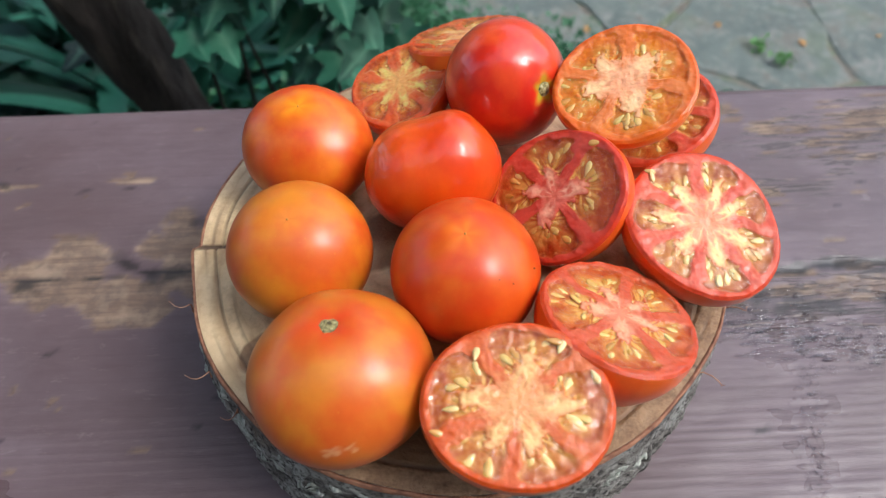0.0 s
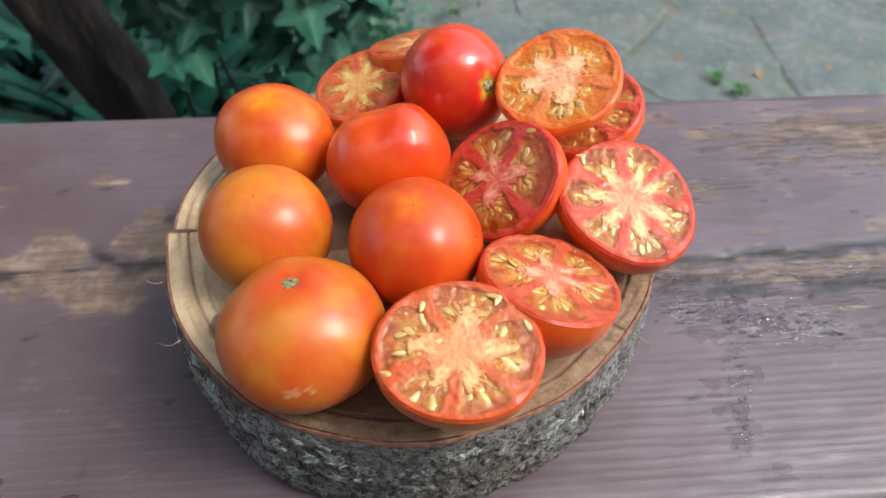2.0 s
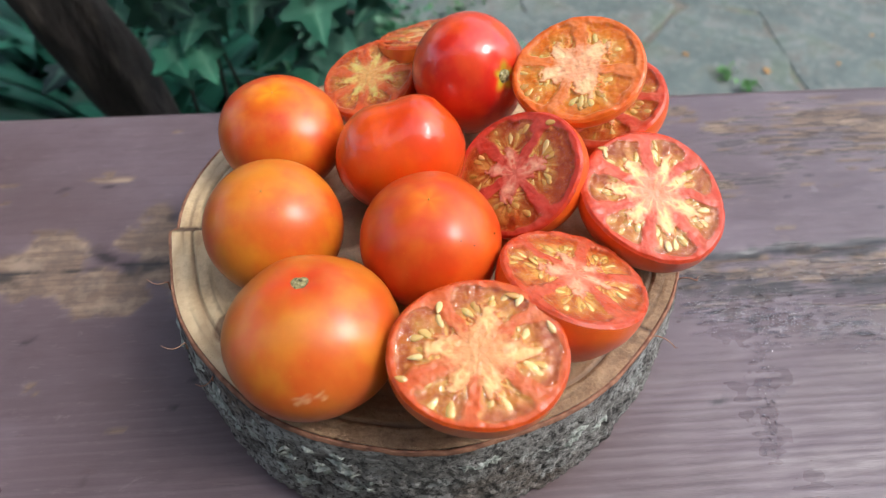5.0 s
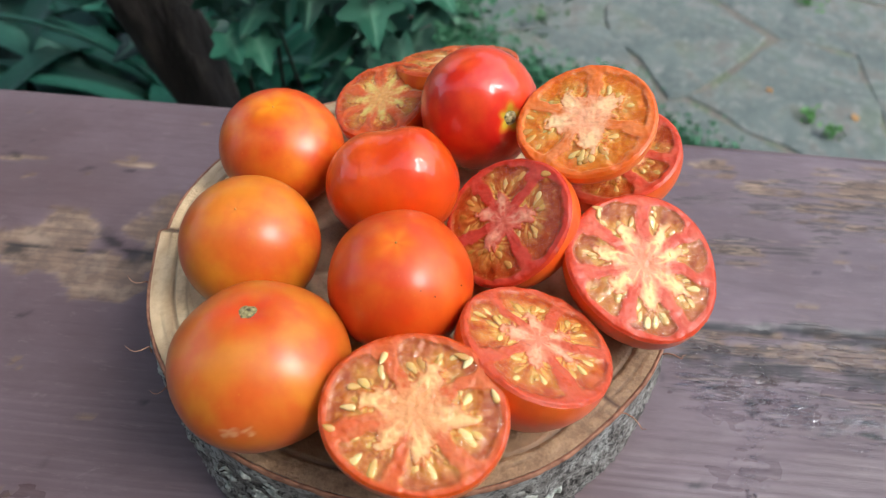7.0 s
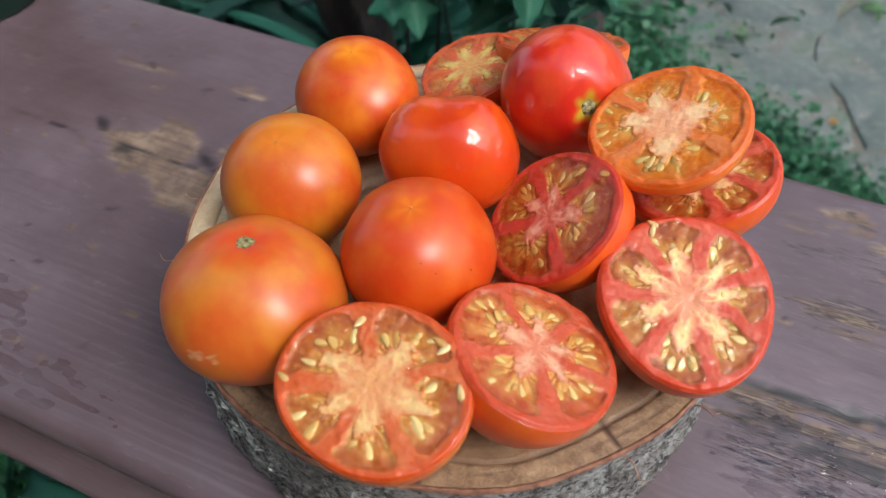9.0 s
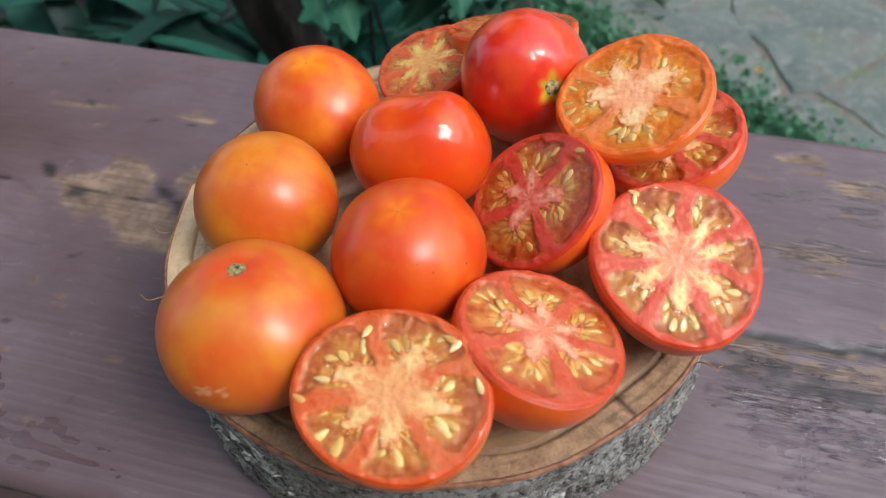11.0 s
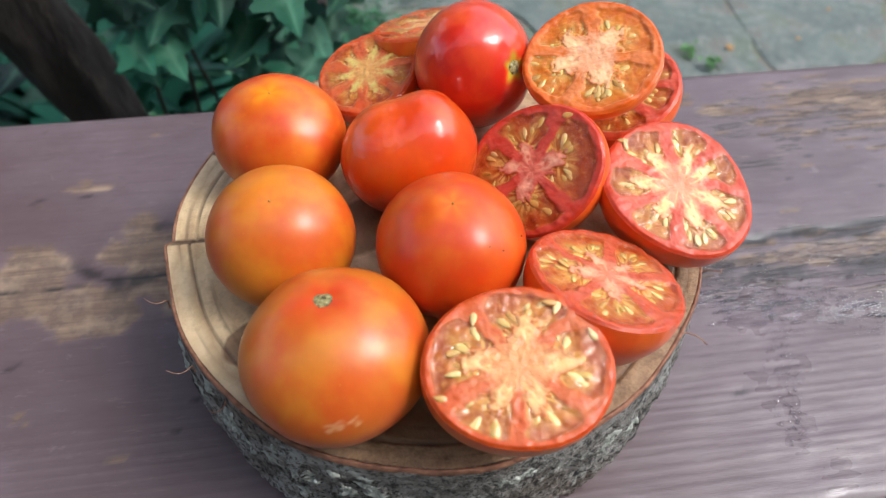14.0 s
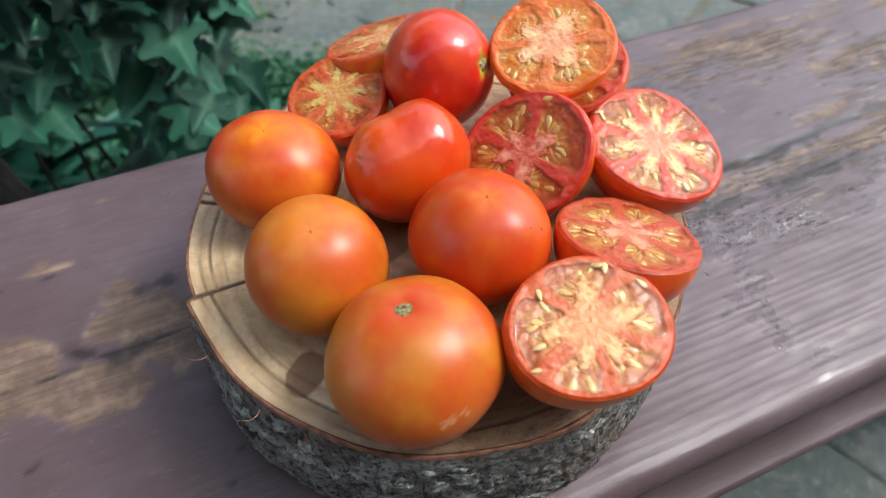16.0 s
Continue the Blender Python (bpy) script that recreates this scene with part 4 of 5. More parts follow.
    cm, hm, fm, om, sm, lm, gm, am = (q.ravel() for q in (corem, heart, fibre, P, streak, lip, gelm, halo))
    film = [f for key, fs in groups.items() if key >= 0 for f in fs]
    used = sorted({q for f in film for q in f})
    at = {q: i for i, q in enumerate(used)}
    part("juice", mesh_of("juice", [pts[q] + n * float(0.00085 * g[q] - 0.00015) for q in used], [tuple(at[q] for q in f)[::-1] for f in film]), M_JUICE, thing, "clear wet juice over the seeds")
    for key, fs in groups.items():
        used = sorted({q for f in fs for q in f})
        at = {q: i for i, q in enumerate(used)}
        me = mesh_of("cut", [pts[q] for q in used], [tuple(at[q] for q in f) for f in fs], core=[cm[q] for q in used], heart=[hm[q] for q in used], fibre=[fm[q] for q in used], outer=[om[q] for q in used], streak=[sm[q] for q in used], lip=[lm[q] for q in used], pocket=[gm[q] for q in used], halo=[am[q] for q in used])
        if key < 0:
            part("flesh", me, flesh, thing, "juicy cut flesh with a pale core")
        else:
            part("gel_pocket", me, gel, thing, "wet amber seed gel")
    for x, y, loose in spots:
        t = math.atan2(y, x)
        # seeds point at the nearest core lobe
        a = min(ang, key=lambda q: abs((t - q + np.pi) % (2 * np.pi) - np.pi))
        hub = Vector((h[0] * 0.38 * math.cos(a), h[0] * 0.38 * math.sin(a)))
        d = Vector((x, y)) - hub
        yaw = math.atan2(-d.y, -d.x) + rng.uniform(-0.25, 0.25) if loose != 1 else rng.uniform(0, 6.3)
        size = pip * rng.uniform(0.82, 1.12) * (1.12, 1.0, 0.85)[(loose + 1) % 3 if loose != 2 else 2]
        basis = Matrix((e1, e2, n)).transposed().to_4x4()
        m = Matrix.Translation(c + e1 * x + e2 * y + n * (-0.00078 + rng.uniform(0, 0.0003), 0.0001, -0.00088 + rng.uniform(0, 0.00025))[loose] - base) @ basis @ Matrix.Rotation(yaw, 4, "Z") @ Matrix.Rotation(rng.uniform(-0.3, 0.3), 4, "X") @ Matrix.Rotation(rng.uniform(-0.25, 0.15), 4, "Y") @ Matrix.Diagonal((size, size * rng.uniform(0.75, 1.05), size, 1))
        ob = new("seed", SEED)
        ob.parent, ob.matrix_local = thing, m
    return thing


SK_ORANGE = skin_material("skin_half_orange", lin(220, 80, 22), lin(230, 118, 34), lin(226, 96, 26), 0.6, 8.0)
SK_RED = skin_material("skin_half_red", lin(216, 60, 16), lin(224, 90, 24), lin(218, 72, 22), 0.5, 9.0)
FL_A = flesh_material("flesh_orange", lin(194, 84, 34), lin(214, 150, 94), lin(222, 184, 120))
FL_B = flesh_material("flesh_coral", lin(188, 76, 44), lin(206, 126, 92), lin(222, 172, 132))
FL_D = flesh_material("flesh_red", lin(200, 66, 48), lin(220, 124, 100), lin(232, 174, 140))
FL_E = flesh_material("flesh_pink", lin(200, 76, 52), lin(226, 152, 112), lin(236, 214, 144))
FL_T = flesh_material("flesh_amber", lin(212, 106, 30), lin(238, 176, 132), lin(240, 202, 148))
FL_S = flesh_material("flesh_dull", lin(194, 80, 38), lin(208, 156, 88), lin(208, 190, 106))
GEL_A = gel_material("gel_amber", lin(182, 108, 36), lin(146, 68, 18), lin(196, 88, 38))
GEL_T = gel_material("gel_honey", lin(216, 136, 42), lin(198, 100, 24), lin(218, 108, 36))
GEL_R = gel_material("gel_red", lin(184, 96, 38), lin(152, 56, 22), lin(194, 80, 48))
GEL_O = gel_material("gel_olive", lin(178, 108, 38), lin(142, 66, 24), lin(204, 86, 58))

SEEDS_A = [(-8, 10.5), (-17, -5.4), (-13.3, 3.6), (-13.9, -0.8), (8.5, 12.6), (9.9, 11.3), (16.2, 4.7), (-12.4, -6.9), (-7.1, -12.3), (-3.4, -13.6), (-10.8, -11), (1.3, -11.2), (5.7, -7.1), (4.6, -12), (8.2, -10), (-1.7, 9.1), (0.5, 10), (3.3, 9.9), (9, 5.7), (10.6, 3.6), (12, -0.5), (10.7, -3.9), (12.8, -3.6), (-11.1, 4.7), (-7.9, 7.3), (2.3, -9.6)]
SEEDS_B = [(-14, 4.7), (-15.7, 2.5), (-10.8, 2.3), (-9.3, 3.4), (-8.9, -1.4), (-6.5, 2.6), (-5.7, -7.2), (-5.7, -10.5), (-1.6, -10.9), (0.2, -12.1), (2.2, -9.6), (7.3, -7.8), (10.1, -6.5), (12.1, -3.6), (10.6, 7.2), (11.6, 5.3), (13.5, 1.4), (8.6, 8.6), (10.1, 2.5), (-4.4, 7.4), (-3.3, 9.7), (-0, 11.1), (2.6, 11.6), (4.5, 10.4), (3.7, -4.3)]
SEEDS_D = [(10.7, 2.6), (11.2, 1), (11.4, -0.6), (8.3, -2.9), (3, -5.7), (6.8, -7.1), (8.3, -5.9), (-9, -5.9), (-12.5, 2), (-2.6, -7), (-3.7, -8.3), (-1.3, -12), (-6.3, -5.6), (-2, 11.6), (2.4, 10.8), (5, 10.5), (15, 7.9), (-12.8, 6.2)]
SEEDS_E = [(-11.7, 14.3), (-11.3, 12.9), (-5.7, 10), (-2.6, 11.5), (2.8, 11.8), (3.4, 17.3), (8.6, 9.9), (-10.4, 0.8), (-12.5, 1.1), (-4.9, -5.6), (-5.1, -7.1), (-9.5, 4.1), (4.4, 1.1), (7.2, 2), (-1.6, -11.8), (-1.3, -14.3), (0.8, -15.4), (2.8, -15.3), (4.6, -13.9), (5.5, -11.6), (8.6, -7.7), (9.7, -9.5), (11.6, -9.2), (12.5, -5.5), (-8.4, -8.4), (-6.2, -9.6), (10.3, 4.6)]
SEEDS_T = [(-14.2, 6.1), (-14.9, 3.3), (-15.1, -4), (-13.1, -6.5), (-15.7, -1.3), (-7, 4.8), (-8.2, 7.2), (-4.5, 11.9), (-2.1, 12), (7.1, 8.8), (8.6, 6.2), (6.9, 0.2), (10.3, 0.7), (11.2, 2.8), (5.1, 9.3), (-5.2, -5.5), (-3.8, -11), (-0.5, -12.5), (0.7, -12.4), (6.6, -7), (3.7, -11.3), (-1.9, -11.7), (-9.3, -1.9)]
SEEDS_U = [(7.1, -8.2), (8.2, -7.2), (9.4, -6.2), (9.8, 0.1), (-0.1, -11.3), (7.9, -9.1)]
tomato_half("halved tomato, cut side up, orange flesh, amber gel and pale seeds", (0.0068, -0.0652, 0.0706), (0.016, -0.179, 0.984), (18.58, 0.04, -0.06, 1.32, -0.07, -0.21, -0.08), 0.0268,
            (172, -128, -75, -5, 74), SEEDS_A[7:], (SK_ORANGE, FL_A, GEL_A), stray=SEEDS_A[:7], seed=1, lobe=0.24, core=0.34, wall=0.09)
tomato_half("halved tomato tilted aside, coral flesh with large pale seeds", (0.0327, -0.0427, 0.0663), (0.239, 0.262, 0.935), (18.87, 0.14, -0.16, -0.18, 0.2, -0.12, 0.12), 0.0226,
            (173, -101, -26, 28, 96), SEEDS_B, (SK_RED, FL_B, GEL_R), seed=2, lobe=0.16, core=0.27)
tomato_half("halved tomato with watery red flesh leaning among the others", (0.0237, -0.0046, 0.0633), (-0.595, -0.332, 0.732), (19.01, 0.08, 0.02, 0.68, -0.45, 0.23, 0.11), 0.0205,
            (-9, -134, 143, 84), SEEDS_D, (SK_RED, FL_D, GEL_R), seed=3, lobe=0.22, core=0.22, stray=SEEDS_D[16:17])
tomato_half("halved tomato with seven seed chambers and a pale yellow core", (0.0590, -0.0177, 0.0667), (0.023, -0.237, 0.971), (19.6, -0.01, -0.14, -0.67, -0.64, -0.55, 0.1), 0.0232,
            (119, 62, 20, -35, -79, -135, 171), SEEDS_E[2:], (SK_RED, FL_E, GEL_O), stray=SEEDS_E[:2], seed=4, lobe=0.26, core=0.32)
tomato_half("halved tomato lying on another half, orange rim and pinkish core", (0.0434, 0.0193, 0.0808), (-0.285, -0.203, 0.937), (18.85, 0.06, -0.06, 0.05, 0.12, -0.26, 0.04), 0.0125,
            (178, 121, 29, -81), SEEDS_T, (SK_ORANGE, FL_T, GEL_T), seed=5, lobe=0.20, core=0.34)
tomato_half("halved tomato half hidden under another, pinkish red flesh", (0.0545, 0.0252, 0.0643), (-0.371, -0.065, 0.926), (19.33, 0.06, -0.04, 0.04, -0.23, -0.05, -0.08), 0.0195,
            (-41, -1, -92, 60, 120, 180), SEEDS_U, (SK_RED, FL_E, GEL_R), seed=6, lobe=0.2, core=0.3)
tomato_half("smaller halved tomato with a yellow-green star-shaped core", (-0.0167, 0.0454, 0.0612), (-0.305, -0.068, 0.95), (16.9, -0.03, -0.07, -0.63, 0.01, 0.0, 0.57), 0.0165,
            (20, 70, 125, 175, 230, 280, 330), [], (SK_RED, FL_S, GEL_R), seed=7, lobe=0.24, core=0.34, fan=4, pip=0.55)
tomato_half("halved tomato behind the whole red one, rough cut edge", (0.0060, 0.0641, 0.0646), (-0.141, 0.37, 0.918), (20.3, 0, 0.03, -0.06, 0.06, -0.03, -0.01), 0.0195,
            (10, 75, 140, 200, 265, 320), [], (SK_ORANGE, FL_A, GEL_A), seed=8, lobe=0.24, core=0.3, fan=6, pip=0.8)

# ---- garden behind the bench ----
def tree(label, pts, radii, seed, crown_at, crown_size, count):
    thing = tagged(new("tree"), label, "tree")
    thing.location = pts[0]
    b0 = Vector(pts[0])
    p = [Vector(q) - b0 for q in pts]
    dense, rad = [], []
    for i in range(len(p) - 1):
        for s in np.linspace(0, 1, 14, endpoint=i == len(p) - 2):
            dense.append(p[i].lerp(p[i + 1], float(s)))
            rad.append(radii[i] + (radii[i + 1] - radii[i]) * float(s))
    vs, fs = tube(dense, rad, 28, 0.22, seed)
    part("trunk", mesh_of("trunk", vs, fs), M_TRUNK, thing, "dark ridged bark")
    # limbs and crown stay out of view, added to block sky mirrored in the plank
    rng = random.Random(int(seed) + 40)
    hub = Vector(crown_at) - b0
    clumps = []
    for k in range(9):
        d = Vector((rng.gauss(0, 1), rng.gauss(0, 1), rng.gauss(0, 0.7))).normalized()
        tip = hub + Vector((d.x * crown_size[0], d.y * crown_size[1], d.z * crown_size[2])) * rng.uniform(0.55, 0.9)
        start = dense[-1 - k % 4]
        line = [start.lerp(tip, s) + Vector((0, 0, 0.12 * math.sin(math.pi * s))) * 0.5 for s in np.linspace(0, 1, 8)]
        vs, fs = tube(line, np.linspace(radii[-1] * 0.5, 0.004, 8), 8, 0.2, seed + k)
        part("limb", mesh_of("limb", vs, fs), M_TRUNK, thing)
        clumps += [tip, start.lerp(tip, 0.65)]
    vs, fs = [], []
    for k in range(count):
        c = clumps[k % len(clumps)] + Vector((rng.gauss(0, 0.11), rng.gauss(0, 0.10), rng.gauss(0, 0.08)))
        q = Euler((rng.uniform(-0.9, 0.9), rng.uniform(-0.9, 0.9), rng.uniform(0, 6.28))).to_matrix()
        l, o = rng.uniform(0.03, 0.055), len(vs)
        for v in ((0, 0, 0), (l * 0.3, l * 0.45, l * 0.08), (0, l * 0.5, -l * 0.05), (-l * 0.3, l * 0.45, l * 0.08), (0, l, -l * 0.1)):
            vs.append(c + q @ Vector(v))
        fs += [(o, o + 1, o + 2), (o, o + 2, o + 3), (o + 2, o + 1, o + 4), (o + 2, o + 4, o + 3)]
    part("crown", mesh_of("crown", vs, fs), M_LOW, thing, "unseen loose crown of small dark green leaves, added to block sky")
    return thing


tree("dark leaning garden tree standing behind the bench", [(-0.160, 0.35, GROUND - 0.003), (-0.219, 0.335, -0.20), (-0.252, 0.33, -0.05), (-0.36, 0.34, 0.32), (-0.44, 0.38, 0.62)], [0.034, 0.024, 0.028, 0.027, 0.022], 1.0, (-0.55, 0.42, 0.75), (0.42, 0.36, 0.24), 4200)
tree("grey-brown slender tree behind the ivy", [(-0.055, 0.47, GROUND - 0.003), (-0.070, 0.455, -0.2), (-0.075, 0.45, 0.0), (-0.12, 0.50, 0.35), (-0.18, 0.60, 0.70)], [0.040, 0.034, 0.032, 0.028, 0.022], 4.0, (-0.30, 0.80, 0.85), (0.34, 0.34, 0.24), 3600)


def ivy_leaf(seed):
    """A lobed ivy leaf, 1 long, folded a little, its stalk at the origin."""
    rng = random.Random(seed)
    tips = [(0.0, -0.02), (0.26, -0.22), (0.40, -0.16), (0.36, 0.06), (0.66, 0.22), (0.58, 0.34), (0.30, 0.40), (0.24, 0.60), (0.0, 1.0)]
    half = [(x * rng.uniform(0.9, 1.1), y + rng.uniform(-0.03, 0.03)) for x, y in tips]
    half[0], half[-1] = (0, 0), (0, half[-1][1])
    out = []
    for i in range(len(half) - 1):
        for s in (0, 0.33, 0.66):
            out.append((half[i][0] + (half[i + 1][0] - half[i][0]) * s, half[i][1] + (half[i + 1][1] - half[i][1]) * s))
    out.append(half[-1])
    mid = [(0, max(0.0, min(1.0, y)) * 0.96) for _, y in out]
    verts, faces, vein = [], [], []
    for side in (1, -1):
        o = len(verts)
        for k in range(3):
            f = k / 2
            for (x, y), (mx, my) in zip(out, mid):
                px, py = x * f * side, my + (y - my) * f
                verts.append((px, py, 0.14 * abs(px) - 0.16 * py * py + 0.05 * math.sin(5 * px + 4 * py + seed) * f))
                vein.append(1.0 if k == 0 else 0.0)
        n = len(out)
        for k in range(2):
            for i in range(n - 1):
                q = (o + k * n + i, o + k * n + i + 1, o + (k + 1) * n + i + 1, o + (k + 1) * n + i)
                faces.append(q if side < 0 else q[::-1])
    me = mesh_of("leaf", verts, faces, vein=vein)
    me.materials.append(M_IVY)
    return me


IVY = [ivy_leaf(s) for s in range(4)]


def ivy(label, spots, base, seed):
    rng = random.Random(seed)
    thing = tagged(new("ivy_plant"), label, "ivy")
    thing.location = base
    b0 = Vector(base)
    # stems that carry the leaves
    for k in range(7):
        x = -0.17 + 0.025 * k
        pts = [Vector((x * 0.6, 0.33, GROUND)), Vector((x * 0.9, 0.31 + rng.uniform(-0.02, 0.02), -0.3)), Vector((x, 0.31, -0.2)), Vector((x + rng.uniform(-0.02, 0.02), 0.31, -0.10))]
        pts = [p - b0 for p in pts]
        dense = [pts[i].lerp(pts[i + 1], s) for i in range(3) for s in (0, 0.25, 0.5, 0.75)] + [pts[-1]]
        vs, fs = tube(dense, np.linspace(0.003, 0.0012, len(dense)), 7, 0.2, k)
        part("stem", mesh_of("stem", vs, fs), M_TRUNK, thing)
    for (x, y, z, s) in spots:
        ob = new("leaf", rng.choice(IVY))
        ob.parent = thing
        m = Matrix.Translation(Vector((x, y, z)) - b0) @ Matrix.Rotation(rng.gauss(0, 0.5), 4, "Z") @ Matrix.Rotation(radians(rng.gauss(-138, 16)), 4, "X") @ Matrix.Rotation(rng.gauss(0, 0.35), 4, "Y") @ Matrix.Rotation(rng.gauss(0, 0.5), 4, "Z") @ Matrix.Scale(s, 4)
        ob.matrix_local = m
    return thing


rng = random.Random(7)
spots = []
for k in range(240):
    x, z = rng.uniform(-0.165, -0.02), rng.uniform(-0.20, 0.06)
    if ((x + 0.132) / 0.036) ** 2 + ((z + 0.108) / 0.038) ** 2 < 1 or x < -0.105 and z < -0.12 or 0.5 + 0.9 * noise.noise(Vector((x * 22, z * 22, 4))) < 0.28:
        continue
    spots.append((x, 0.275 + rng.uniform(-0.02, 0.06) + 0.15 * max(0, -0.10 - z), z, rng.uniform(0.020, 0.036)))
for k in range(110):
    x, z = rng.uniform(-0.30, -0.03), rng.uniform(-0.22, 0.10)
    if 0.5 + 0.9 * noise.noise(Vector((x * 16, z * 16, 9))) > 0.36 and not (-0.22 < x < -0.10 and -0.25 < z < -0.11):
        spots.append((x, rng.uniform(0.37, 0.46), z, rng.uniform(0.022, 0.04)))
for k in range(60):
    spots.append((rng.uniform(-0.11, 0.0), rng.uniform(0.26, 0.38), rng.uniform(-0.32, -0.14), rng.uniform(0.018, 0.034)))
for x, z, size in ((-0.172, -0.070, 0.034), (-0.111, -0.052, 0.038), (-0.128, -0.030, 0.034), (-0.088, -0.045, 0.036), (-0.070, -0.072, 0.032), (-0.100, -0.012, 0.036), (-0.150, -0.022, 0.034), (-0.062, -0.038, 0.032), (-0.086, -0.088, 0.030)):
    spots.append((x, 0.285 + rng.uniform(-0.012, 0.012), z + 0.02, size))
ivy("dark green ivy with lobed leaves climbing behind the bench", spots, (-0.06, 0.33, GROUND), 3)


def blade_mesh(seed):
    rng = random.Random(seed)
    n, vs = 12, []
    for i in range(n):
        s = i / (n - 1)
        w = 0.5 * (1 - s ** 3) * (0.6 + 0.4 * min(1, 4 * s))
        droop = 0.60 * s - 0.70 * s ** 2.2
        for k, o in enumerate((-1, 0, 1)):
            vs.append((s, o * w * 0.10, droop - (0.012 if o == 0 else 0)))
    me = mesh_of("blade", vs, grid_faces(3, n, wrap=False))
    me.materials.append(M_STRAP)
    return me


BLADES = [blade_mesh(s) for s in range(3)]


def strap_plant(label, base, count, size, seed, aim=None):
    rng = random.Random(seed)
    thing = tagged(new("strap_leaf_plant"), label, "plant", "strap-leaved plants")
    thing.location = base
    for k in range(count):
        ob = new("blade", rng.choice(BLADES))
        ob.parent = thing
        a = rng.uniform(0, 6.283) if aim is None else aim + rng.gauss(0, 0.5)
        ob.matrix_local = Matrix.Translation((rng.gauss(0, 0.02), rng.gauss(0, 0.02), 0)) @ Matrix.Rotation(a, 4, "Z") @ Matrix.Rotation(rng.uniform(-1.0, 0.1), 4, "Y") @ Matrix.Rotation(rng.gauss(0, 0.4), 4, "X") @ Matrix.Scale(size * rng.uniform(0.7, 1.2), 4)
    return thing


strap_plant("clump of long arching green strap leaves", (-0.36, 0.58, GROUND), 80, 0.40, 1)
strap_plant("clump of long arching green strap leaves", (-0.62, 0.52, GROUND), 80, 0.42, 2)
strap_plant("clump of long arching green strap leaves", (-0.50, 0.78, GROUND), 80, 0.44, 3)
strap_plant("clump of long arching green strap leaves", (-0.30, 0.85, GROUND), 36, 0.34, 4)
strap_plant("green strap leaves growing in front of the bench", (-0.46, -0.08, GROUND), 40, 0.26, 5)
strap_plant("green strap leaves spreading over the paving", (-0.05, 0.66, GROUND), 16, 0.15, 6)


def low_foliage(name, label, pts, count, seed, size=(0.010, 0.022), height=0.09, mat=M_LOW):
    """Many small leaves in a low border."""
    rng = random.Random(seed)
    vs, fs = [], []
    for k in range(count):
        i = rng.randrange(len(pts) - 1)
        s = rng.random()
        a, b = pts[i], pts[i + 1]
        x = a[0] + (b[0] - a[0]) * s + rng.gauss(0, a[2])
        y = a[1] + (b[1] - a[1]) * s + rng.gauss(0, a[2])
        z = GROUND + height * rng.random() ** 0.8
        q = Euler((rng.uniform(-0.9, 0.9), rng.uniform(-0.9, 0.9), rng.uniform(0, 6.28))).to_matrix()
        l = rng.uniform(*size)
        w = l * rng.uniform(0.25, 0.45)
        o = len(vs)
        for p in ((0, 0, 0), (w, l * 0.45, l * 0.1), (0, l * 0.5, -l * 0.06), (-w, l * 0.45, l * 0.1), (0, l, -l * 0.1)):
            vs.append(Vector((x, y, z)) + q @ Vector(p))
        fs += [(o, o + 1, o + 2), (o, o + 2, o + 3), (o + 2, o + 1, o + 4), (o + 2, o + 4, o + 3)]
    ob = new(name, mesh_of(name, vs, fs))
    ob.data.materials.append(mat)
    return tagged(ob, label, "foliage", kind="stuff")


low_foliage("border_foliage", "low feathery green plants edging the paving behind the bench", [(-0.05, 0.91, 0.05), (-0.14, 0.80, 0.05), (0.05, 0.76, 0.045), (0.20, 0.70, 0.035), (0.36, 0.58, 0.035), (0.6, 0.42, 0.03)], 42000, 1, size=(0.006, 0.014), height=0.09)
low_foliage("undergrowth", "dark green undergrowth below the ivy", [(-0.5, 0.40, 0.08), (-0.2, 0.45, 0.08), (-0.02, 0.5, 0.07)], 12000, 2, size=(0.008, 0.02), height=0.16)
low_foliage("bed_foliage", "dark green leaves filling the garden bed", [(-1.3, 1.0, 0.22), (-0.7, 0.95, 0.22), (-0.25, 1.1, 0.14), (-0.3, 1.7, 0.2)], 4000, 8, size=(0.02, 0.045), height=0.1)
low_foliage("front_foliage", "low green plants in front of the bench", [(-0.65, -0.12, 0.05), (-0.35, -0.05, 0.05)], 2500, 3)

for k, (x, y, w) in enumerate(((0.86, 1.14, 0.030), (0.575, 0.83, 0.012), (0.60, 0.79, 0.008), (0.11, 1.06, 0.03), (0.66, 1.2, 0.02), (0.34, 1.25, 0.02))):
    low_foliage("weed_tuft", "small bright green weeds sprouting from a paving joint", [(x - w, y, w * 0.6), (x + w, y + 0.3 * w, w * 0.6)], 34, 20 + k, size=(0.006, 0.016), height=0.02, mat=M_WEED)


# ---- pot on the bench ----
def plant_pot():
    prof = [(0.0, 0.0), (0.040, 0.0), (0.043, 0.002), (0.052, 0.085), (0.057, 0.086), (0.058, 0.104), (0.056, 0.106), (0.052, 0.105), (0.050, 0.09), (0.0, 0.088)]
    nu = 48
    vs = [(max(r, 0.0004) * math.cos(2 * math.pi * i / nu), max(r, 0.0004) * math.sin(2 * math.pi * i / nu), z) for r, z in prof for i in range(nu)]
    thing = tagged(new("plant_pot"), "dark green round pot standing on the bench", "pot")
    thing.location = (-0.300, 0.078, 0.0)
    part("pot_body", mesh_of("pot_body", vs, grid_faces(nu, len(prof))), M_GLAZE, thing)


plant_pot()


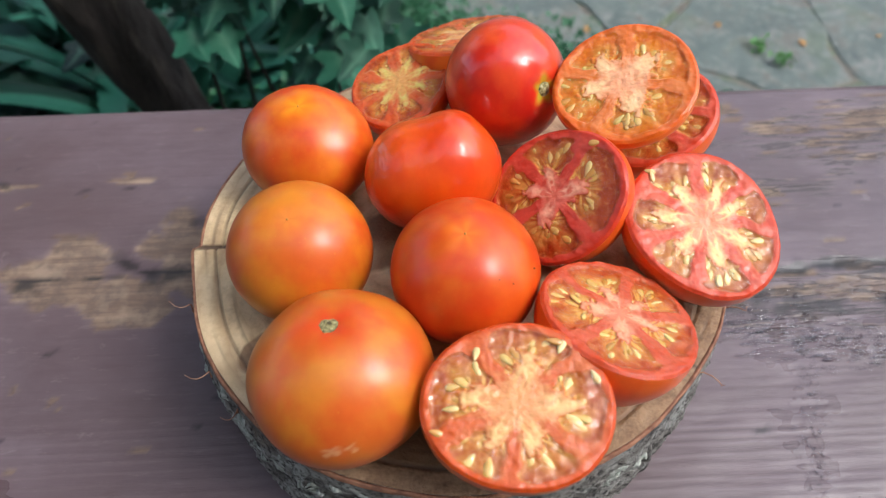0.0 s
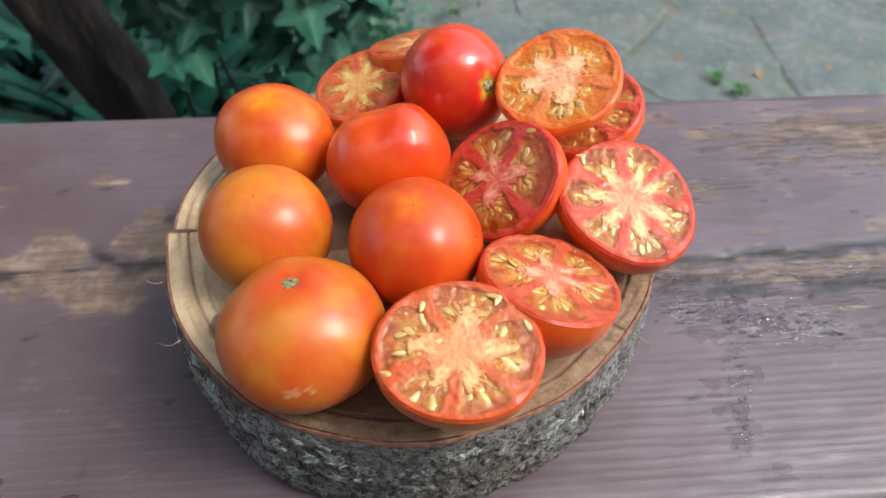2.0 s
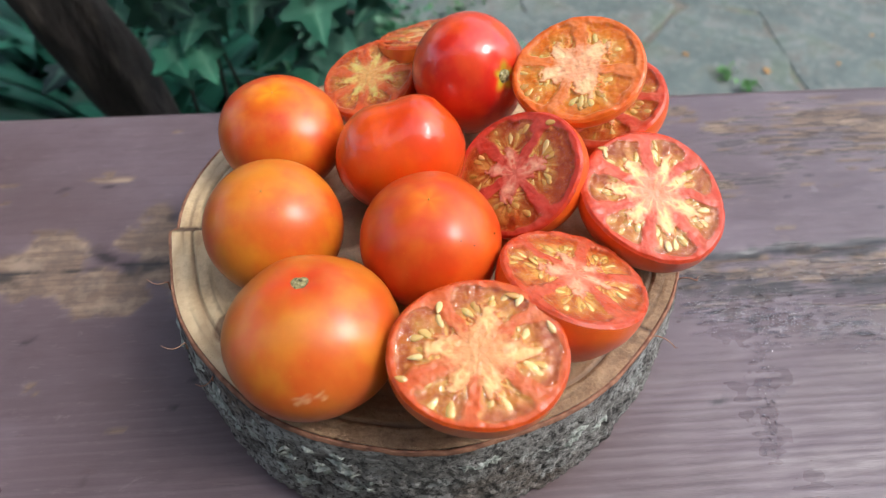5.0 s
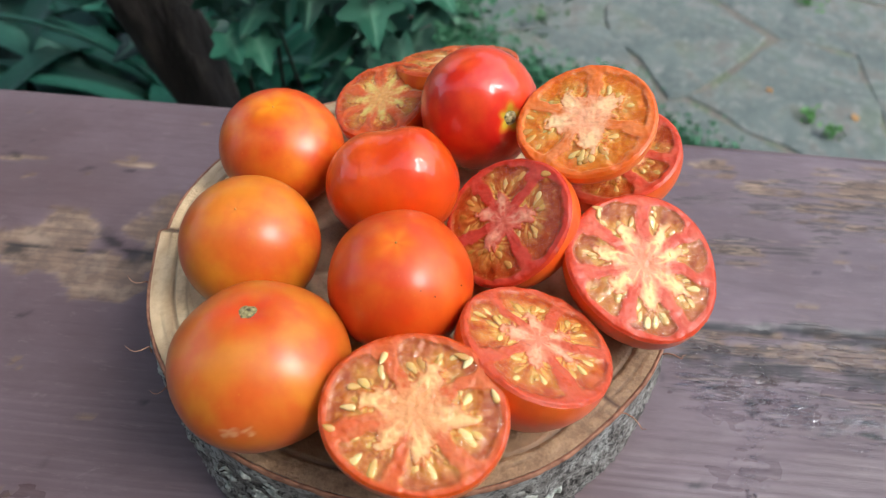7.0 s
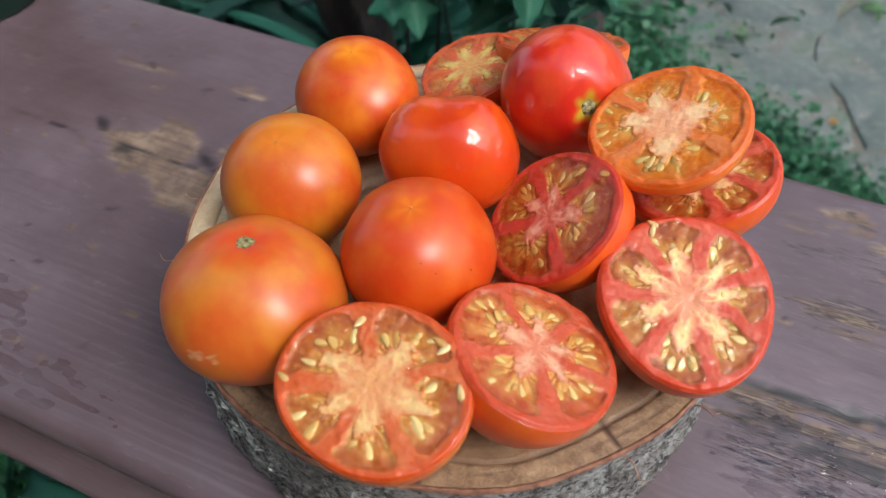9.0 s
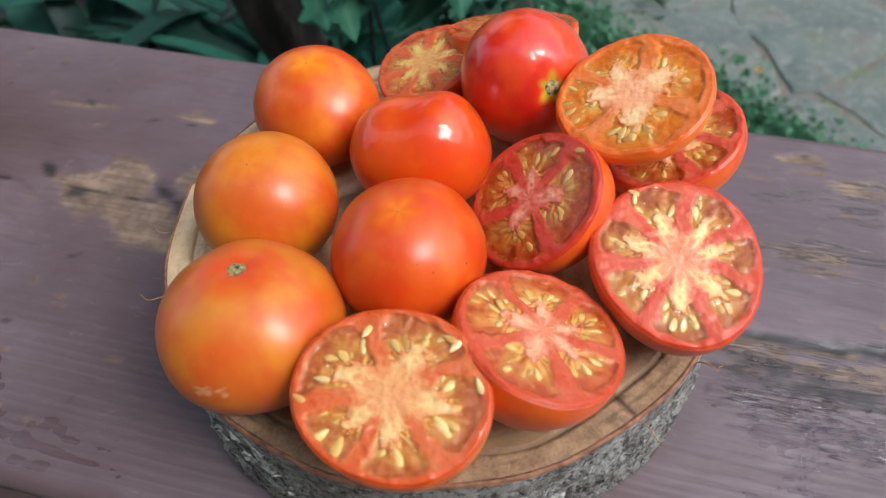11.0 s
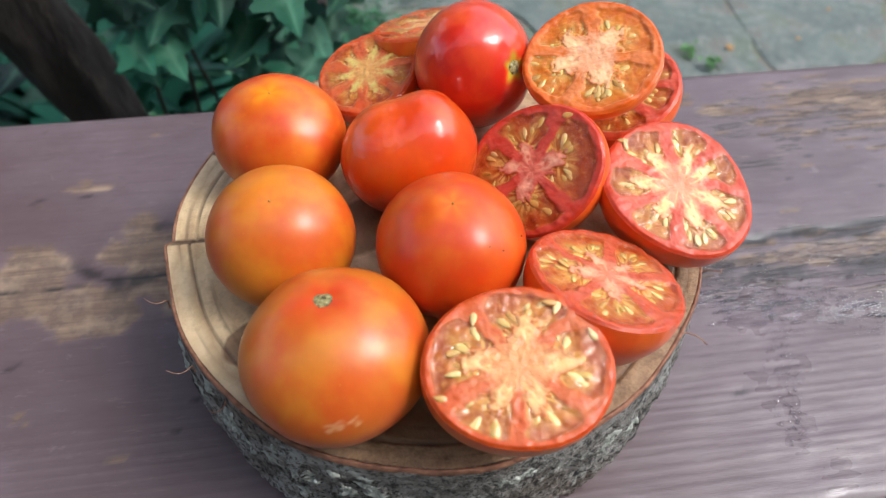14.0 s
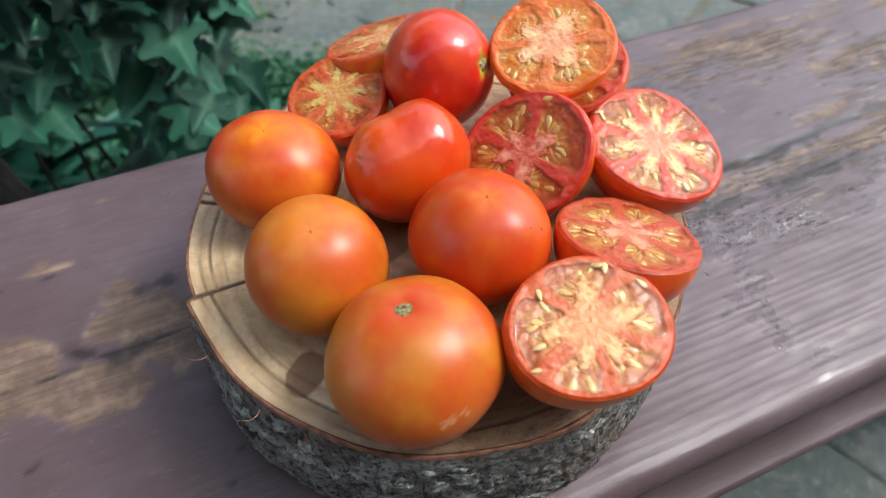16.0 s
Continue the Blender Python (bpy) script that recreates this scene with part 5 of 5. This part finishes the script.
# ---- paving ----
def paving():
    rng = random.Random(12)
    root = tagged(new("pavement"), "irregular grey-green flagstone paving with mossy joints", "paving", kind="structure")
    root.location = (0, 0, GROUND)
    pts = []
    for i in range(13):
        for j in range(12):
            pts.append(Vector((-0.6 + 0.29 * (i + 0.5 * (j % 2)) + rng.uniform(-0.14, 0.14), -0.9 + 0.29 * j + rng.uniform(-0.14, 0.14))))
    for p in pts:
        if p.x < -0.12 or p.y < -0.75:
            continue
        poly = [p + Vector(d) for d in ((-0.4, -0.4), (0.4, -0.4), (0.4, 0.4), (-0.4, 0.4))]
        for q in pts:
            d = q - p
            if q is p or d.length > 0.8:
                continue
            lim = d.length / 2 - 0.003
            u = d.normalized()
            out = []
            for k in range(len(poly)):
                a, b2 = poly[k], poly[(k + 1) % len(poly)]
                da, db = (a - p).dot(u) - lim, (b2 - p).dot(u) - lim
                if da <= 0:
                    out.append(a)
                if (da < 0) != (db < 0):
                    out.append(a.lerp(b2, da / (da - db)))
            poly = out
            if len(poly) < 3:
                break
        if len(poly) < 3:
            continue
        lift = rng.uniform(0.001, 0.0035)
        ring = []
        for k in range(len(poly)):
            a, b2 = poly[k], poly[(k + 1) % len(poly)]
            jag = min(0.012, 0.09 * (b2 - a).length)
            for s in (0, 0.25, 0.5, 0.75):
                w = a.lerp(b2, s)
                ring.append(w + Vector((rng.uniform(-jag, jag), rng.uniform(-jag, jag))))
        n = len(ring)
        vs = [(w.x - p.x, w.y - p.y, -0.03) for w in ring] + [(w.x - p.x, w.y - p.y, lift - 0.003) for w in ring] + [((w.x - p.x) * 0.975, (w.y - p.y) * 0.975, lift) for w in ring]
        fs = grid_faces(n, 3) + [tuple(2 * n + k for k in range(n))]
        me = mesh_of("flagstone", vs, fs, smooth=False)
        me.materials.append(M_STONE)
        ob = new("flagstone", me)
        ob.parent, ob.location = root, (p.x, p.y, 0)


paving()


def fallen_leaf(x, y, turn, size, mat):
    vs = [(0, 0, 0), (0.35, 0.4, 0.08), (0, 0.45, 0.0), (-0.3, 0.4, 0.1), (0, 1, 0.06)]
    ob = new("fallen_leaf", mesh_of("fallen_leaf", [(a * size, c * size, d * size) for a, c, d in vs], [(0, 1, 2), (0, 2, 3), (2, 1, 4), (2, 4, 3)]))
    ob.data.materials.append(mat)
    ob.matrix_world = pose(x, y, GROUND + 0.004, 0, 0, turn)
    tagged(ob, "small dry yellow-brown leaf lying on the paving", "leaf", "fallen leaves")


M_DRY, nt, b = material("dry_leaf", 0.8)
nt.links.new(ramp(nt, noise_fac(nt, coords(nt), 90.0), [(0.3, lin(128, 88, 50)), (0.7, lin(170, 132, 74))]), b.inputs["Base Color"])
litter = random.Random(5)
for k in range(12):
    fallen_leaf(litter.uniform(0.1, 1.0), litter.uniform(0.75, 1.4), litter.uniform(0, 360), litter.uniform(0.012, 0.024), M_DRY)


# out-of-view walls, added to darken the fronts and cut low sky reflections
def sky_block_wall(name, y, height):
    bm = bmesh.new()
    bmesh.ops.create_cube(bm, size=1)
    for w in bm.verts:
        w.co = Vector((w.co.x * 12, w.co.y * 0.24, w.co.z * height))
    me = bpy.data.meshes.new(name)
    bm.to_mesh(me)
    bm.free()
    ob = new(name, me)
    ob.location = (0, y, GROUND + height / 2)
    m, nt, bs = material("sky_block_render", 0.9)
    nt.links.new(ramp(nt, noise_fac(nt, coords(nt), 6.0, 6.0), [(0.3, lin(120, 112, 100)), (0.7, lin(150, 142, 130))]), bs.inputs["Base Color"])
    bump(nt, bs, noise_fac(nt, coords(nt), 60.0, 5.0), 0.5, 0.01)
    me.materials.append(m)
    tagged(ob, "unseen plain wall added to block low sky light", "wall", kind="structure")


sky_block_wall("wall_south", -1.15, 2.9)
sky_block_wall("wall_north", 5.0, 2.4)
